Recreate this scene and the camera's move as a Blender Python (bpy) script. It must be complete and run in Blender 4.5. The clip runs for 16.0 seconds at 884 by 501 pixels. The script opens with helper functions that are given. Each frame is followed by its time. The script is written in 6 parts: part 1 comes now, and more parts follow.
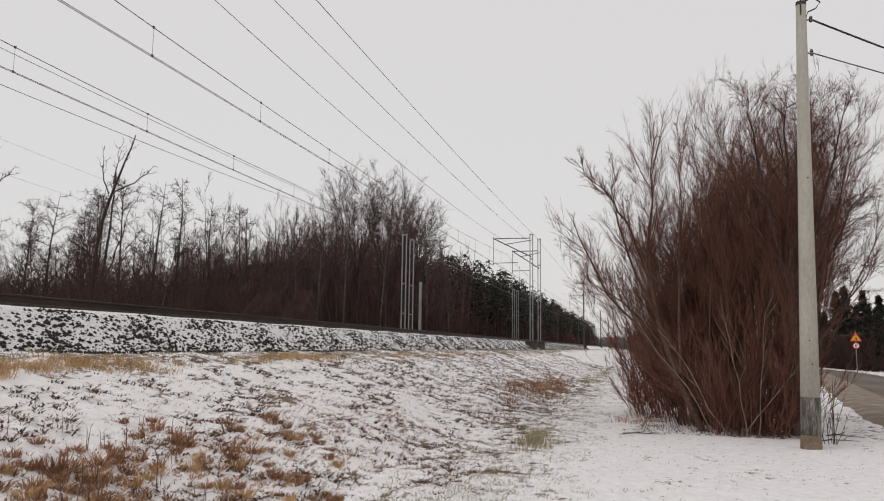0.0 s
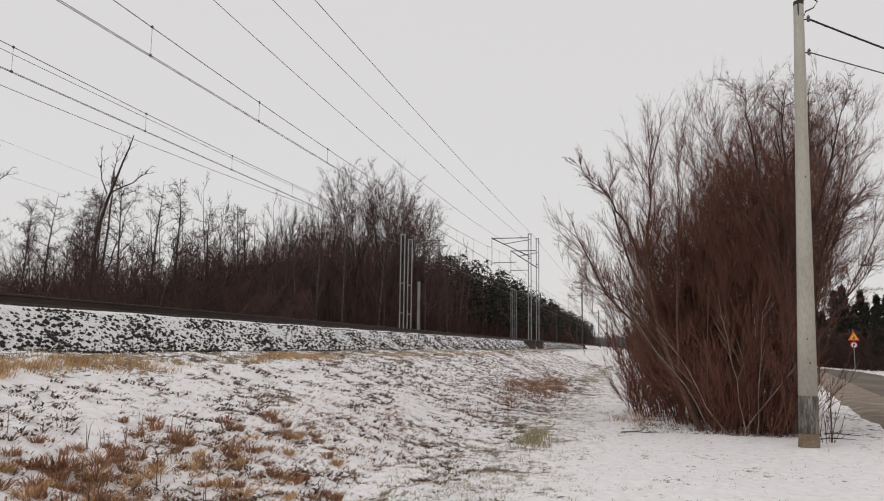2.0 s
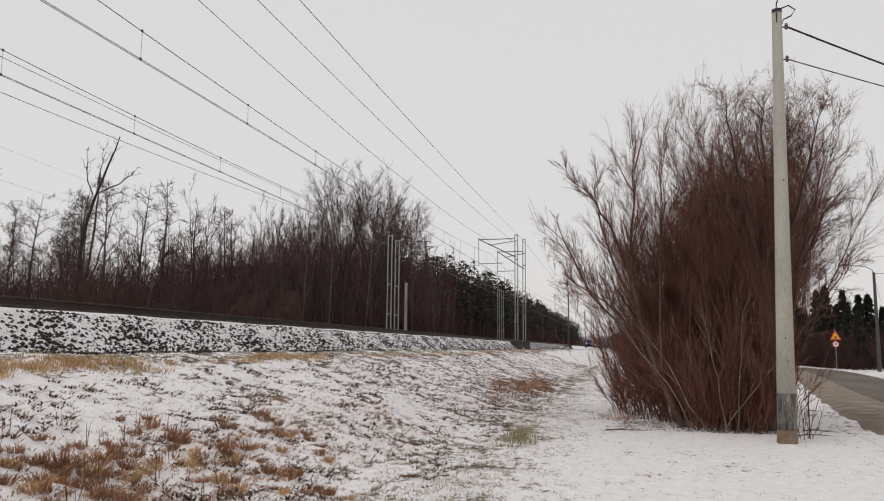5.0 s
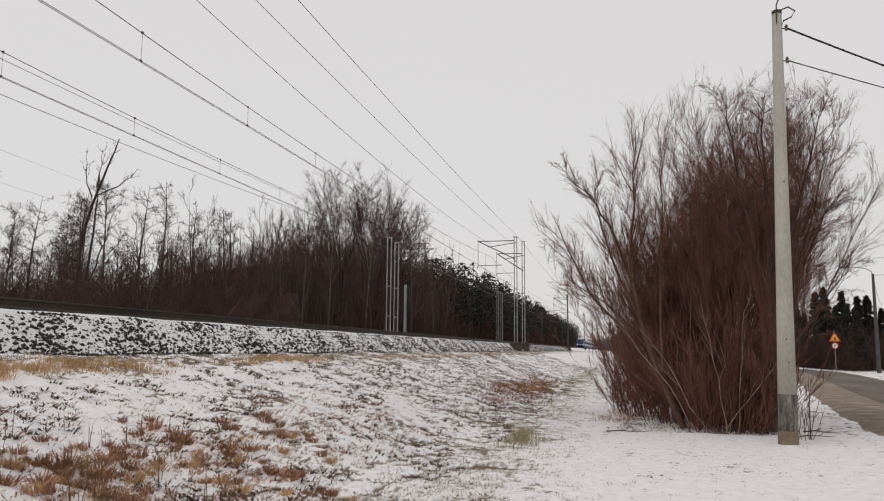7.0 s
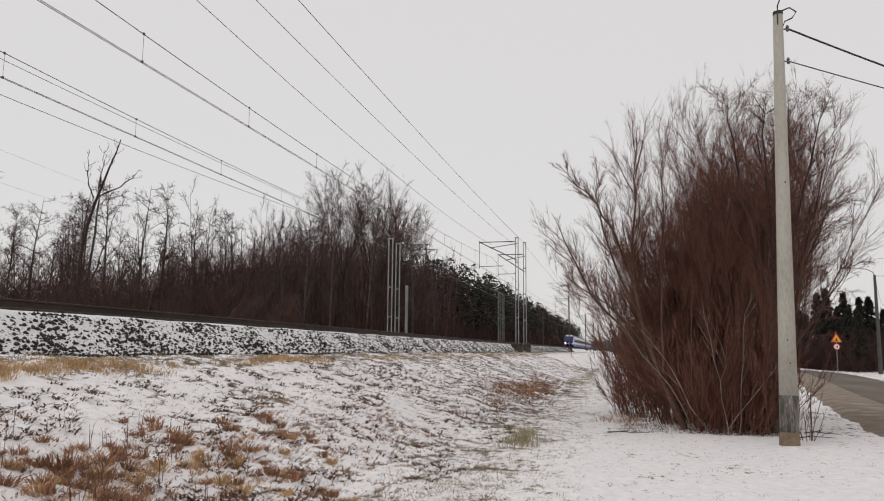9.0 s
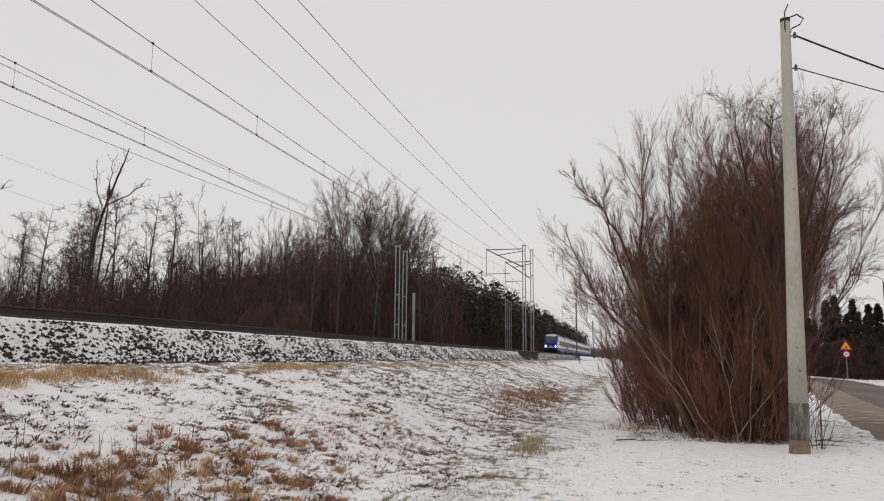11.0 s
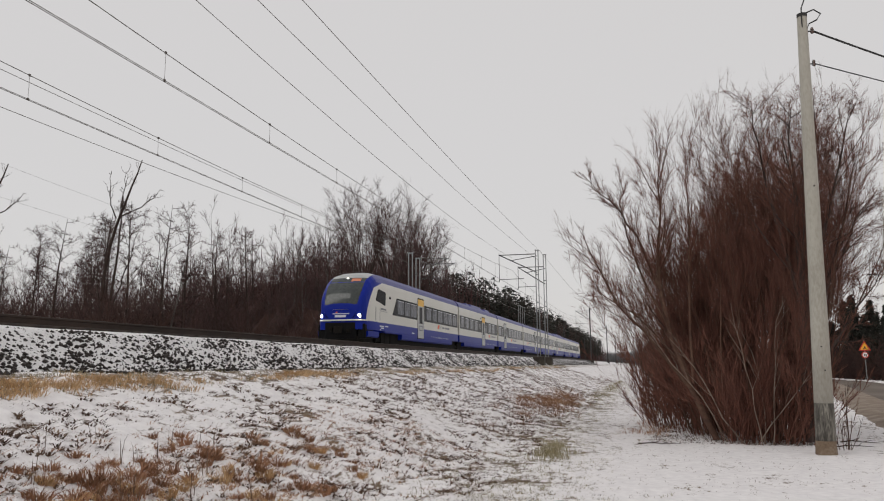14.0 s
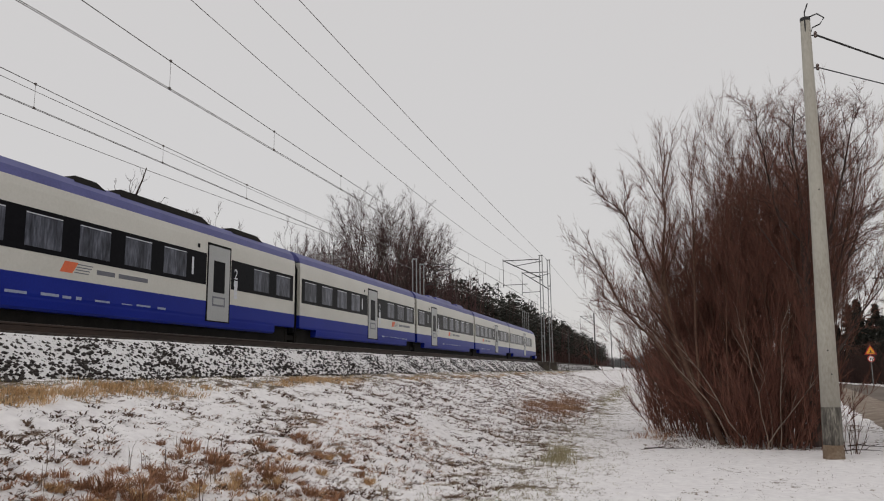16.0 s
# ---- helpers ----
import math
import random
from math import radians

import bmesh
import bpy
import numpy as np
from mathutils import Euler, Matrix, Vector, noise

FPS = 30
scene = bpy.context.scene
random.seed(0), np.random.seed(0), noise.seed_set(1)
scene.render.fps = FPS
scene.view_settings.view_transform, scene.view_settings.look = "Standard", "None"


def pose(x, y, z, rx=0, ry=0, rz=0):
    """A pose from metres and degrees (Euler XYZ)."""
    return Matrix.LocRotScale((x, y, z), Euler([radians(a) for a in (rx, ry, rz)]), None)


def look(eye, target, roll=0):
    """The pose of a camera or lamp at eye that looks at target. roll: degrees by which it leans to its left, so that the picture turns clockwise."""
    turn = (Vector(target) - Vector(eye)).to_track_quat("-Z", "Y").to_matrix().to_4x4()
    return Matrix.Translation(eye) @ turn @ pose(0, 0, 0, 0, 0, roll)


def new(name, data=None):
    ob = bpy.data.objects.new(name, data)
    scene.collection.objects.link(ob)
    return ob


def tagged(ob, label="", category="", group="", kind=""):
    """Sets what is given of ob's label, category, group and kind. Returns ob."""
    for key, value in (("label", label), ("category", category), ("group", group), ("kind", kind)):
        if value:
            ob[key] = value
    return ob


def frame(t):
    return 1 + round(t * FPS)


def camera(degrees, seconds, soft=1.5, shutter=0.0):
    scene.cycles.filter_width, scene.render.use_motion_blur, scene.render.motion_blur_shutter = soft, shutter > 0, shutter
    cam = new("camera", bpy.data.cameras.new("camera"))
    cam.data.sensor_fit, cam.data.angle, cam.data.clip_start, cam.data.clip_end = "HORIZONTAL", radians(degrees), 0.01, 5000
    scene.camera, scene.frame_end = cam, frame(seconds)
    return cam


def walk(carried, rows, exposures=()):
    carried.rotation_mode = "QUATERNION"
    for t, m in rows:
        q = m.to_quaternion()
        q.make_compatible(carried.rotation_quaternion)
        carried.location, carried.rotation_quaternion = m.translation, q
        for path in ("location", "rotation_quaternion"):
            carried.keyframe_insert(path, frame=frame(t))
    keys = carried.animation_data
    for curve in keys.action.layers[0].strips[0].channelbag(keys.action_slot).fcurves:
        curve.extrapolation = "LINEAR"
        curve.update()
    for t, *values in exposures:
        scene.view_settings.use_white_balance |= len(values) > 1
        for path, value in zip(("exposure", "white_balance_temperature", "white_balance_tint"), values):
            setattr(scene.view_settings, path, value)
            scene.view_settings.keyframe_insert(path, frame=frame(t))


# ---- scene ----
cam = camera(60.291, 16.0, soft=1.1)
PATH = [
    (0, pose(0.191, -0.100, 1.619, 97.194, -0.769, 14.149)),
    (0.5, pose(0.197, -0.122, 1.622, 97.166, -0.798, 14.102)),
    (1, pose(0.184, -0.118, 1.613, 97.191, -0.773, 14.042)),
    (1.5, pose(0.188, -0.124, 1.606, 97.199, -0.694, 14.047)),
    (2, pose(0.191, -0.120, 1.607, 97.181, -0.698, 14.033)),
    (2.5, pose(0.222, -0.203, 1.617, 97.052, -0.694, 13.816)),
    (3, pose(0.240, -0.274, 1.612, 97.026, -0.624, 13.548)),
    (3.5, pose(0.250, -0.328, 1.607, 97.043, -0.572, 13.336)),
    (4, pose(0.248, -0.365, 1.598, 97.114, -0.505, 13.167)),
    (6.5, pose(0.207, -0.408, 1.585, 97.393, -0.491, 12.998)),
    (7, pose(0.200, -0.407, 1.575, 97.416, -0.440, 12.980)),
    (7.5, pose(0.203, -0.403, 1.577, 97.411, -0.462, 13.002)),
    (8, pose(0.210, -0.412, 1.577, 97.408, -0.435, 13.008)),
    (8.5, pose(0.208, -0.409, 1.577, 97.408, -0.443, 13.007)),
    (9, pose(0.208, -0.405, 1.575, 97.480, -0.456, 13.082)),
    (11.5, pose(0.187, -0.417, 1.573, 98.171, -0.339, 13.770)),
    (12, pose(0.172, -0.408, 1.561, 98.274, -0.212, 13.949)),
    (12.5, pose(0.156, -0.396, 1.554, 98.360, -0.108, 14.151)),
    (13, pose(0.135, -0.380, 1.541, 98.449, 0.060, 14.313)),
    (13.5, pose(0.081, -0.319, 1.540, 98.483, 0.189, 14.445)),
    (14, pose(0.070, -0.326, 1.524, 98.578, 0.366, 14.591)),
    (14.5, pose(0.024, -0.269, 1.521, 98.552, 0.507, 14.623)),
    (15, pose(0.029, -0.272, 1.524, 98.547, 0.609, 14.723)),
    (15.5, pose(0.030, -0.287, 1.520, 98.624, 0.664, 14.762)),
    (16, pose(0.048, -0.352, 1.517, 99.027, 0.632, 14.908)),
]
walk(cam, PATH, exposures=[(0, 0.0), (13.4, 0.02), (14.2, -0.14), (16, -0.16)])

# ---- light: an even winter overcast ----
world = bpy.data.worlds.new("overcast_sky")
scene.world = world
world.use_nodes = True
wn = world.node_tree
wn.nodes.clear()
sky = wn.nodes.new("ShaderNodeTexSky")
sky.sky_type, sky.sun_disc = "NISHITA", False
sky.sun_elevation, sky.sun_rotation = radians(24), radians(150)
sky.dust_density, sky.air_density = 3.0, 1.0
grey = wn.nodes.new("ShaderNodeMix")
grey.data_type = "RGBA"
grey.inputs[0].default_value = 0.93
grey.inputs[7].default_value = (6.10, 5.92, 5.85, 1)
back = wn.nodes.new("ShaderNodeBackground")
back.inputs[1].default_value = 0.121
wout = wn.nodes.new("ShaderNodeOutputWorld")
wn.links.new(sky.outputs[0], grey.inputs[6])
wn.links.new(grey.outputs[2], back.inputs[0])
wn.links.new(back.outputs[0], wout.inputs[0])
sun = new("sun", bpy.data.lights.new("sun", "SUN"))
sun.data.energy, sun.data.angle, sun.data.color = 0.6, radians(30), (1.0, 0.97, 0.93)
sun.matrix_world = look((0, 0, 100), (0 + 45, -78 + 118, 40))
scene.view_settings.exposure = 0.0

# ---- materials ----
def material(name, colors, scale=4.0, fine=40.0, rough=0.7, metal=0.0, bump=0.3, bump_dist=0.01, spec=0.4, stretch=(1, 1, 1), per_piece=0.0, emit=None, coords="Object"):
    """A surface of two or three colours mixed by coarse and fine noise, with relief and uneven gloss."""
    m = bpy.data.materials.new(name)
    m.use_nodes = True
    nt = m.node_tree
    b = nt.nodes["Principled BSDF"]
    b.inputs["Metallic"].default_value = metal
    b.inputs["Specular IOR Level"].default_value = spec
    tc = nt.nodes.new("ShaderNodeTexCoord")
    mp = nt.nodes.new("ShaderNodeMapping")
    mp.inputs["Scale"].default_value = stretch
    nt.links.new(tc.outputs[coords], mp.inputs[0])
    n1, n2 = nt.nodes.new("ShaderNodeTexNoise"), nt.nodes.new("ShaderNodeTexNoise")
    n1.inputs["Scale"].default_value, n2.inputs["Scale"].default_value = scale, fine
    n1.inputs["Detail"].default_value, n2.inputs["Detail"].default_value = 5, 4
    for n in (n1, n2):
        nt.links.new(mp.outputs[0], n.inputs["Vector"])
    mix = nt.nodes.new("ShaderNodeMath")
    mix.operation = "MULTIPLY_ADD"
    nt.links.new(n2.outputs[0], mix.inputs[0])
    mix.inputs[1].default_value = 0.45
    half = nt.nodes.new("ShaderNodeMath")
    half.operation = "MULTIPLY"
    nt.links.new(n1.outputs[0], half.inputs[0])
    half.inputs[1].default_value = 0.55
    nt.links.new(half.outputs[0], mix.inputs[2])
    ramp = nt.nodes.new("ShaderNodeValToRGB")
    e = ramp.color_ramp.elements
    e[0].position, e[1].position = 0.36, 0.64
    e[0].color, e[1].color = (*colors[0], 1), (*colors[-1], 1)
    if len(colors) == 3:
        e.new(0.5).color = (*colors[1], 1)
    nt.links.new(mix.outputs[0], ramp.inputs[0])
    col = ramp.outputs[0]
    if per_piece:
        info = nt.nodes.new("ShaderNodeObjectInfo")
        geo = nt.nodes.new("ShaderNodeNewGeometry")
        add = nt.nodes.new("ShaderNodeMath")
        add.operation = "ADD"
        nt.links.new(info.outputs["Random"], add.inputs[0])
        nt.links.new(geo.outputs["Random Per Island"], add.inputs[1])
        rng = nt.nodes.new("ShaderNodeMapRange")
        rng.inputs[2].default_value = 2.0
        rng.inputs[3].default_value, rng.inputs[4].default_value = 1 - per_piece, 1 + per_piece
        nt.links.new(add.outputs[0], rng.inputs[0])
        hsv = nt.nodes.new("ShaderNodeHueSaturation")
        nt.links.new(rng.outputs[0], hsv.inputs["Value"])
        nt.links.new(col, hsv.inputs["Color"])
        col = hsv.outputs[0]
    nt.links.new(col, b.inputs["Base Color"])
    rr = nt.nodes.new("ShaderNodeMapRange")
    rr.inputs[3].default_value, rr.inputs[4].default_value = max(rough - 0.12, 0.02), min(rough + 0.12, 1)
    nt.links.new(n2.outputs[0], rr.inputs[0])
    nt.links.new(rr.outputs[0], b.inputs["Roughness"])
    if bump:
        bp = nt.nodes.new("ShaderNodeBump")
        bp.inputs["Strength"].default_value, bp.inputs["Distance"].default_value = bump, bump_dist
        nt.links.new(mix.outputs[0], bp.inputs["Height"])
        nt.links.new(bp.outputs[0], b.inputs["Normal"])
    if emit:
        b.inputs["Emission Color"].default_value = (*emit[:3], 1)
        b.inputs["Emission Strength"].default_value = emit[3]
    return m


def ground_material():
    """Thin snow through which grass and soil show in tufts; less snow on the bank and along the path."""
    m = bpy.data.materials.new("snowy_grass")
    m.use_nodes = True
    nt = m.node_tree
    b = nt.nodes["Principled BSDF"]
    geo = nt.nodes.new("ShaderNodeNewGeometry")

    def noise_at(scale, detail, stretch=(1, 1, 1), rough=0.6):
        mp = nt.nodes.new("ShaderNodeMapping")
        mp.inputs["Scale"].default_value = stretch
        nt.links.new(geo.outputs["Position"], mp.inputs[0])
        n = nt.nodes.new("ShaderNodeTexNoise")
        n.inputs["Scale"].default_value, n.inputs["Detail"].default_value, n.inputs["Roughness"].default_value = scale, detail, rough
        nt.links.new(mp.outputs[0], n.inputs["Vector"])
        return n.outputs[0]

    def op(kind, a, c, d=None):
        x = nt.nodes.new("ShaderNodeMath")
        x.operation = kind
        for i, s in enumerate((a, c, d)):
            if s is None:
                continue
            if isinstance(s, (int, float)):
                x.inputs[i].default_value = s
            else:
                nt.links.new(s, x.inputs[i])
        return x.outputs[0]

    def ramp(fac, stops):
        r = nt.nodes.new("ShaderNodeValToRGB")
        e = r.color_ramp.elements
        e[0].position, e[0].color = stops[0][0], (*stops[0][1], 1)
        e[1].position, e[1].color = stops[-1][0], (*stops[-1][1], 1)
        for p, c in stops[1:-1]:
            e.new(p).color = (*c, 1)
        nt.links.new(fac, r.inputs[0])
        return r.outputs[0]

    sep = nt.nodes.new("ShaderNodeSeparateXYZ")
    nt.links.new(geo.outputs["Position"], sep.inputs[0])
    # how bare the ground is, across the line: verge, path, bank, shelf, wood floor
    xr = nt.nodes.new("ShaderNodeMapRange")
    xr.inputs[1].default_value, xr.inputs[2].default_value = -24, 8
    nt.links.new(sep.outputs[0], xr.inputs[0])
    g = lambda v: (v, v, v)
    at = lambda x: (x + 24) / 32
    bare = ramp(xr.outputs[0], [(at(-22), g(0.9)), (at(-18.5), g(0.6)), (at(-8.4), g(0.55)), (at(-7.3), g(0.50)), (at(-6.2), g(0.25)), (at(-4.6), g(0.27)),
                                (at(-3.6), g(0.33)), (at(-2.2), g(0.38)), (at(-1.2), g(0.34)), (at(-0.3), g(0.20)), (at(3.6), g(0.19)), (at(5.4), g(0.33))])
    tuft = noise_at(7.0, 6, (1, 0.6, 1), 0.7)
    clump = noise_at(1.8, 4, (1, 0.6, 1))
    wide = noise_at(0.23, 3)
    fine = noise_at(40, 4, (1, 0.4, 1), 0.7)
    cover = op("MULTIPLY_ADD", tuft, 0.42, op("MULTIPLY_ADD", clump, 0.30, op("MULTIPLY_ADD", fine, 0.20, op("MULTIPLY", wide, 0.16))))
    thr = op("SUBTRACT", 0.655, op("MULTIPLY", bare, 0.24))
    d = op("SUBTRACT", cover, thr)
    mask = nt.nodes.new("ShaderNodeMapRange")
    mask.interpolation_type = "SMOOTHSTEP"
    mask.inputs[1].default_value, mask.inputs[2].default_value = -0.012, 0.035
    nt.links.new(d, mask.inputs[0])
    soil = ramp(noise_at(2.6, 5), [(0.3, (0.075, 0.05, 0.038)), (0.46, (0.13, 0.09, 0.062)), (0.6, (0.19, 0.14, 0.09)), (0.75, (0.15, 0.12, 0.08))])
    snow = ramp(noise_at(7, 5), [(0.3, (0.735, 0.71, 0.72)), (0.7, (0.875, 0.855, 0.855))])
    mx = nt.nodes.new("ShaderNodeMix")
    mx.data_type = "RGBA"
    nt.links.new(mask.outputs[0], mx.inputs[0])
    nt.links.new(snow, mx.inputs[6])
    nt.links.new(soil, mx.inputs[7])
    nt.links.new(mx.outputs[2], b.inputs["Base Color"])
    b.inputs["Roughness"].default_value = 0.85
    b.inputs["Specular IOR Level"].default_value = 0.25
    bp = nt.nodes.new("ShaderNodeBump")
    bp.inputs["Strength"].default_value, bp.inputs["Distance"].default_value = 0.7, 0.05
    nt.links.new(cover, bp.inputs["Height"])
    nt.links.new(bp.outputs[0], b.inputs["Normal"])
    return m


SNOWY = ground_material()
M_ROAD = material("worn_asphalt", [(0.075, 0.055, 0.042), (0.11, 0.084, 0.065), (0.165, 0.132, 0.106)], 0.5, 60, 0.8, bump=0.25, stretch=(1, 0.25, 1))
M_GRIT = material("brown_grit", [(0.15, 0.11, 0.078), (0.21, 0.16, 0.118), (0.36, 0.31, 0.27)], 1.5, 45, 0.9, bump=0.5)
M_STONE = material("ballast_stone", [(0.014, 0.011, 0.010), (0.030, 0.024, 0.022), (0.065, 0.055, 0.052)], 3, 30, 0.85, bump=0.4, per_piece=0.5)
M_RUST = material("rusty_rail", [(0.018, 0.011, 0.008), (0.03, 0.018, 0.013), (0.048, 0.029, 0.021)], 3, 50, 0.7, bump=0.2, stretch=(1, 0.2, 1))
M_RAILTOP = material("polished_rail_head", [(0.18, 0.17, 0.16), (0.3, 0.29, 0.28)], 4, 60, 0.35, metal=1.0, bump=0.05)
M_SLEEPER = material("oily_sleeper", [(0.018, 0.014, 0.012), (0.036, 0.028, 0.023), (0.065, 0.054, 0.046)], 4, 40, 0.85, bump=0.5, per_piece=0.25)
M_STEEL = material("galvanised_mast", [(0.15, 0.16, 0.165), (0.24, 0.25, 0.255), (0.33, 0.34, 0.34)], 1.2, 25, 0.55, metal=0.3, bump=0.1, stretch=(1, 1, 0.3))
M_STEEL_DARK = material("weathered_mast", [(0.05, 0.05, 0.052), (0.09, 0.088, 0.088)], 1.2, 25, 0.6, metal=0.3, bump=0.1)
M_WIRE = material("weathered_wire", [(0.09, 0.078, 0.07), (0.15, 0.13, 0.12)], 3, 30, 0.6, metal=0.4, bump=0.0)
M_CABLE = material("black_cable", [(0.012, 0.012, 0.013), (0.03, 0.03, 0.03)], 3, 30, 0.6, bump=0.1)
M_PORCELAIN = material("brown_insulator", [(0.05, 0.022, 0.014), (0.08, 0.035, 0.022)], 5, 30, 0.2, bump=0.0, spec=0.6)
M_CONCRETE = material("concrete_pole", [(0.33, 0.312, 0.268), (0.41, 0.392, 0.342), (0.46, 0.442, 0.39)], 1.3, 28, 0.85, bump=0.25, stretch=(1, 1, 0.35))
M_TAR = material("tarred_collar", [(0.04, 0.036, 0.032), (0.10, 0.092, 0.08), (0.27, 0.255, 0.22)], 4, 22, 0.85, bump=0.3, stretch=(2.5, 2.5, 0.45))
M_FOOT = material("soil_stained_concrete", [(0.13, 0.088, 0.058), (0.18, 0.13, 0.09), (0.25, 0.20, 0.15)], 3, 25, 0.9, bump=0.3)
M_FOOTING = material("mast_footing", [(0.022, 0.018, 0.015), (0.045, 0.037, 0.03), (0.08, 0.07, 0.055)], 2, 20, 0.9, bump=0.4)
M_BARK = material("dark_bark", [(0.03, 0.019, 0.016), (0.055, 0.037, 0.032), (0.085, 0.063, 0.055)], 2, 18, 0.9, bump=0.6, bump_dist=0.02, stretch=(3, 3, 0.7))
M_TWIG = material("dark_twigs", [(0.056, 0.028, 0.028), (0.086, 0.046, 0.045), (0.118, 0.067, 0.063)], 0.6, 8, 0.9, bump=0, per_piece=0.25)
M_BIRCH = material("pale_birch_bark", [(0.04, 0.033, 0.03), (0.085, 0.074, 0.068), (0.16, 0.145, 0.135)], 2, 9, 0.85, bump=0.3, stretch=(1, 1, 2.5))
M_SHRUB = material("brown_shrub_stems", [(0.055, 0.027, 0.018), (0.095, 0.048, 0.032), (0.145, 0.085, 0.058)], 1.2, 14, 0.8, bump=0, per_piece=0.35)
M_SHRUB_RED = material("reddish_shrub_twigs", [(0.095, 0.034, 0.022), (0.14, 0.054, 0.037), (0.195, 0.09, 0.064)], 1.0, 10, 0.8, bump=0, per_piece=0.35)
M_PALE = material("pale_shrub_bark", [(0.12, 0.085, 0.065), (0.20, 0.15, 0.12), (0.27, 0.22, 0.18)], 2, 14, 0.8, bump=0, per_piece=0.25)
M_NEEDLE = material("dark_needles", [(0.016, 0.017, 0.014), (0.027, 0.028, 0.022), (0.04, 0.04, 0.03)], 0.8, 9, 0.9, bump=0, per_piece=0.4)
M_DRY = material("straw_grass", [(0.42, 0.25, 0.12), (0.58, 0.38, 0.20), (0.68, 0.50, 0.31)], 1.2, 12, 0.9, bump=0, per_piece=0.3)
M_RUSSET = material("russet_grass", [(0.17, 0.078, 0.046), (0.31, 0.16, 0.09), (0.52, 0.34, 0.21)], 1.2, 12, 0.9, bump=0, per_piece=0.35)
M_STUB = material("dark_stubble", [(0.06, 0.036, 0.028), (0.12, 0.072, 0.05), (0.19, 0.13, 0.085)], 1.2, 12, 0.9, bump=0, per_piece=0.4)
M_GREEN = material("frosted_grass", [(0.18, 0.15, 0.08), (0.28, 0.24, 0.14), (0.38, 0.34, 0.23)], 1.2, 12, 0.9, bump=0, per_piece=0.3)
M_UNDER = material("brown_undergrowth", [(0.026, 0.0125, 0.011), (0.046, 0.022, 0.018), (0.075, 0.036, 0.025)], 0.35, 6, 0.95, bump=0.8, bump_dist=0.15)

# ---- mesh tools ----
class Geo:
    """Vertices and faces gathered piece by piece."""

    def __init__(self):
        self.v, self.f = [], []

    def add(self, v, f):
        k = len(self.v)
        self.v += [tuple(p) for p in v]
        self.f += [tuple(i + k for i in q) for q in f]
        return self

    def box(self, x0, x1, y0, y1, z0, z1, b=0.0):
        """A box, its upright or long edges cut by b."""
        if not b:
            v = [(x, y, z) for z in (z0, z1) for x, y in ((x0, y0), (x1, y0), (x1, y1), (x0, y1))]
            return self.add(v, [(3, 2, 1, 0), (4, 5, 6, 7), (0, 1, 5, 4), (1, 2, 6, 5), (2, 3, 7, 6), (3, 0, 4, 7)])
        o = [(x0 + b, y0), (x1 - b, y0), (x1, y0 + b), (x1, y1 - b), (x1 - b, y1), (x0 + b, y1), (x0, y1 - b), (x0, y0 + b)]
        i = [(x0 + 2 * b, y0 + b), (x1 - 2 * b, y0 + b), (x1 - b, y0 + 2 * b), (x1 - b, y1 - 2 * b), (x1 - 2 * b, y1 - b), (x0 + 2 * b, y1 - b), (x0 + b, y1 - 2 * b), (x0 + b, y0 + 2 * b)]
        return self.loft([[(*p, z0) for p in o], [(*p, z1 - b) for p in o], [(*p, z1) for p in i]])

    def loft(self, rings, caps=True):
        n = len(rings[0])
        v = [p for r in rings for p in r]
        f = [(a * n + i, a * n + (i + 1) % n, (a + 1) * n + (i + 1) % n, (a + 1) * n + i) for a in range(len(rings) - 1) for i in range(n)]
        if caps:
            f += [tuple(range(n))[::-1], tuple((len(rings) - 1) * n + i for i in range(n))]
        return self.add(v, f)

    def tube(self, path, radii, n=6, caps=True):
        pts = [Vector(p) for p in path]
        rad = radii if isinstance(radii, (list, tuple)) else [radii] * len(pts)
        rings = []
        for i, p in enumerate(pts):
            t = (pts[min(i + 1, len(pts) - 1)] - pts[max(i - 1, 0)]).normalized()
            a = t.cross(Vector((0, 0, 1)) if abs(t.z) < 0.9 else Vector((1, 0, 0))).normalized()
            c = t.cross(a)
            rings.append([tuple(p + (a * math.cos(2 * math.pi * k / n) + c * math.sin(2 * math.pi * k / n)) * rad[i]) for k in range(n)])
        return self.loft(rings, caps)

    def prism(self, outline, axis, a, b):
        """An outline of (u, v) drawn out along axis 0, 1 or 2 from a to b."""
        put = (lambda u, v, w: (w, u, v), lambda u, v, w: (u, w, v), lambda u, v, w: (u, v, w))[axis]
        return self.loft([[put(u, v, w) for u, v in outline] for w in (a, b)])


def mesh_of(name, v, f, mat, smooth=False):
    me = bpy.data.meshes.new(name)
    me.from_pydata([tuple(p) for p in v] if isinstance(v, list) else v.tolist(), [], f if isinstance(f, list) else f.tolist())
    me.materials.append(mat)
    if smooth:
        me.shade_smooth()
    me.update()
    return me


def fast_mesh(name, v, tris_or_quads, mat):
    """A mesh from arrays; for the many blades, stones and twigs."""
    me = bpy.data.meshes.new(name)
    v, f = np.asarray(v, np.float32), np.asarray(tris_or_quads, np.int32)
    k = f.shape[1]
    me.vertices.add(len(v)), me.loops.add(f.size), me.polygons.add(len(f))
    me.vertices.foreach_set("co", v.ravel())
    me.loops.foreach_set("vertex_index", f.ravel())
    me.polygons.foreach_set("loop_start", np.arange(0, f.size, k, dtype=np.int32))
    me.materials.append(mat)
    me.update(calc_edges=True)
    return me


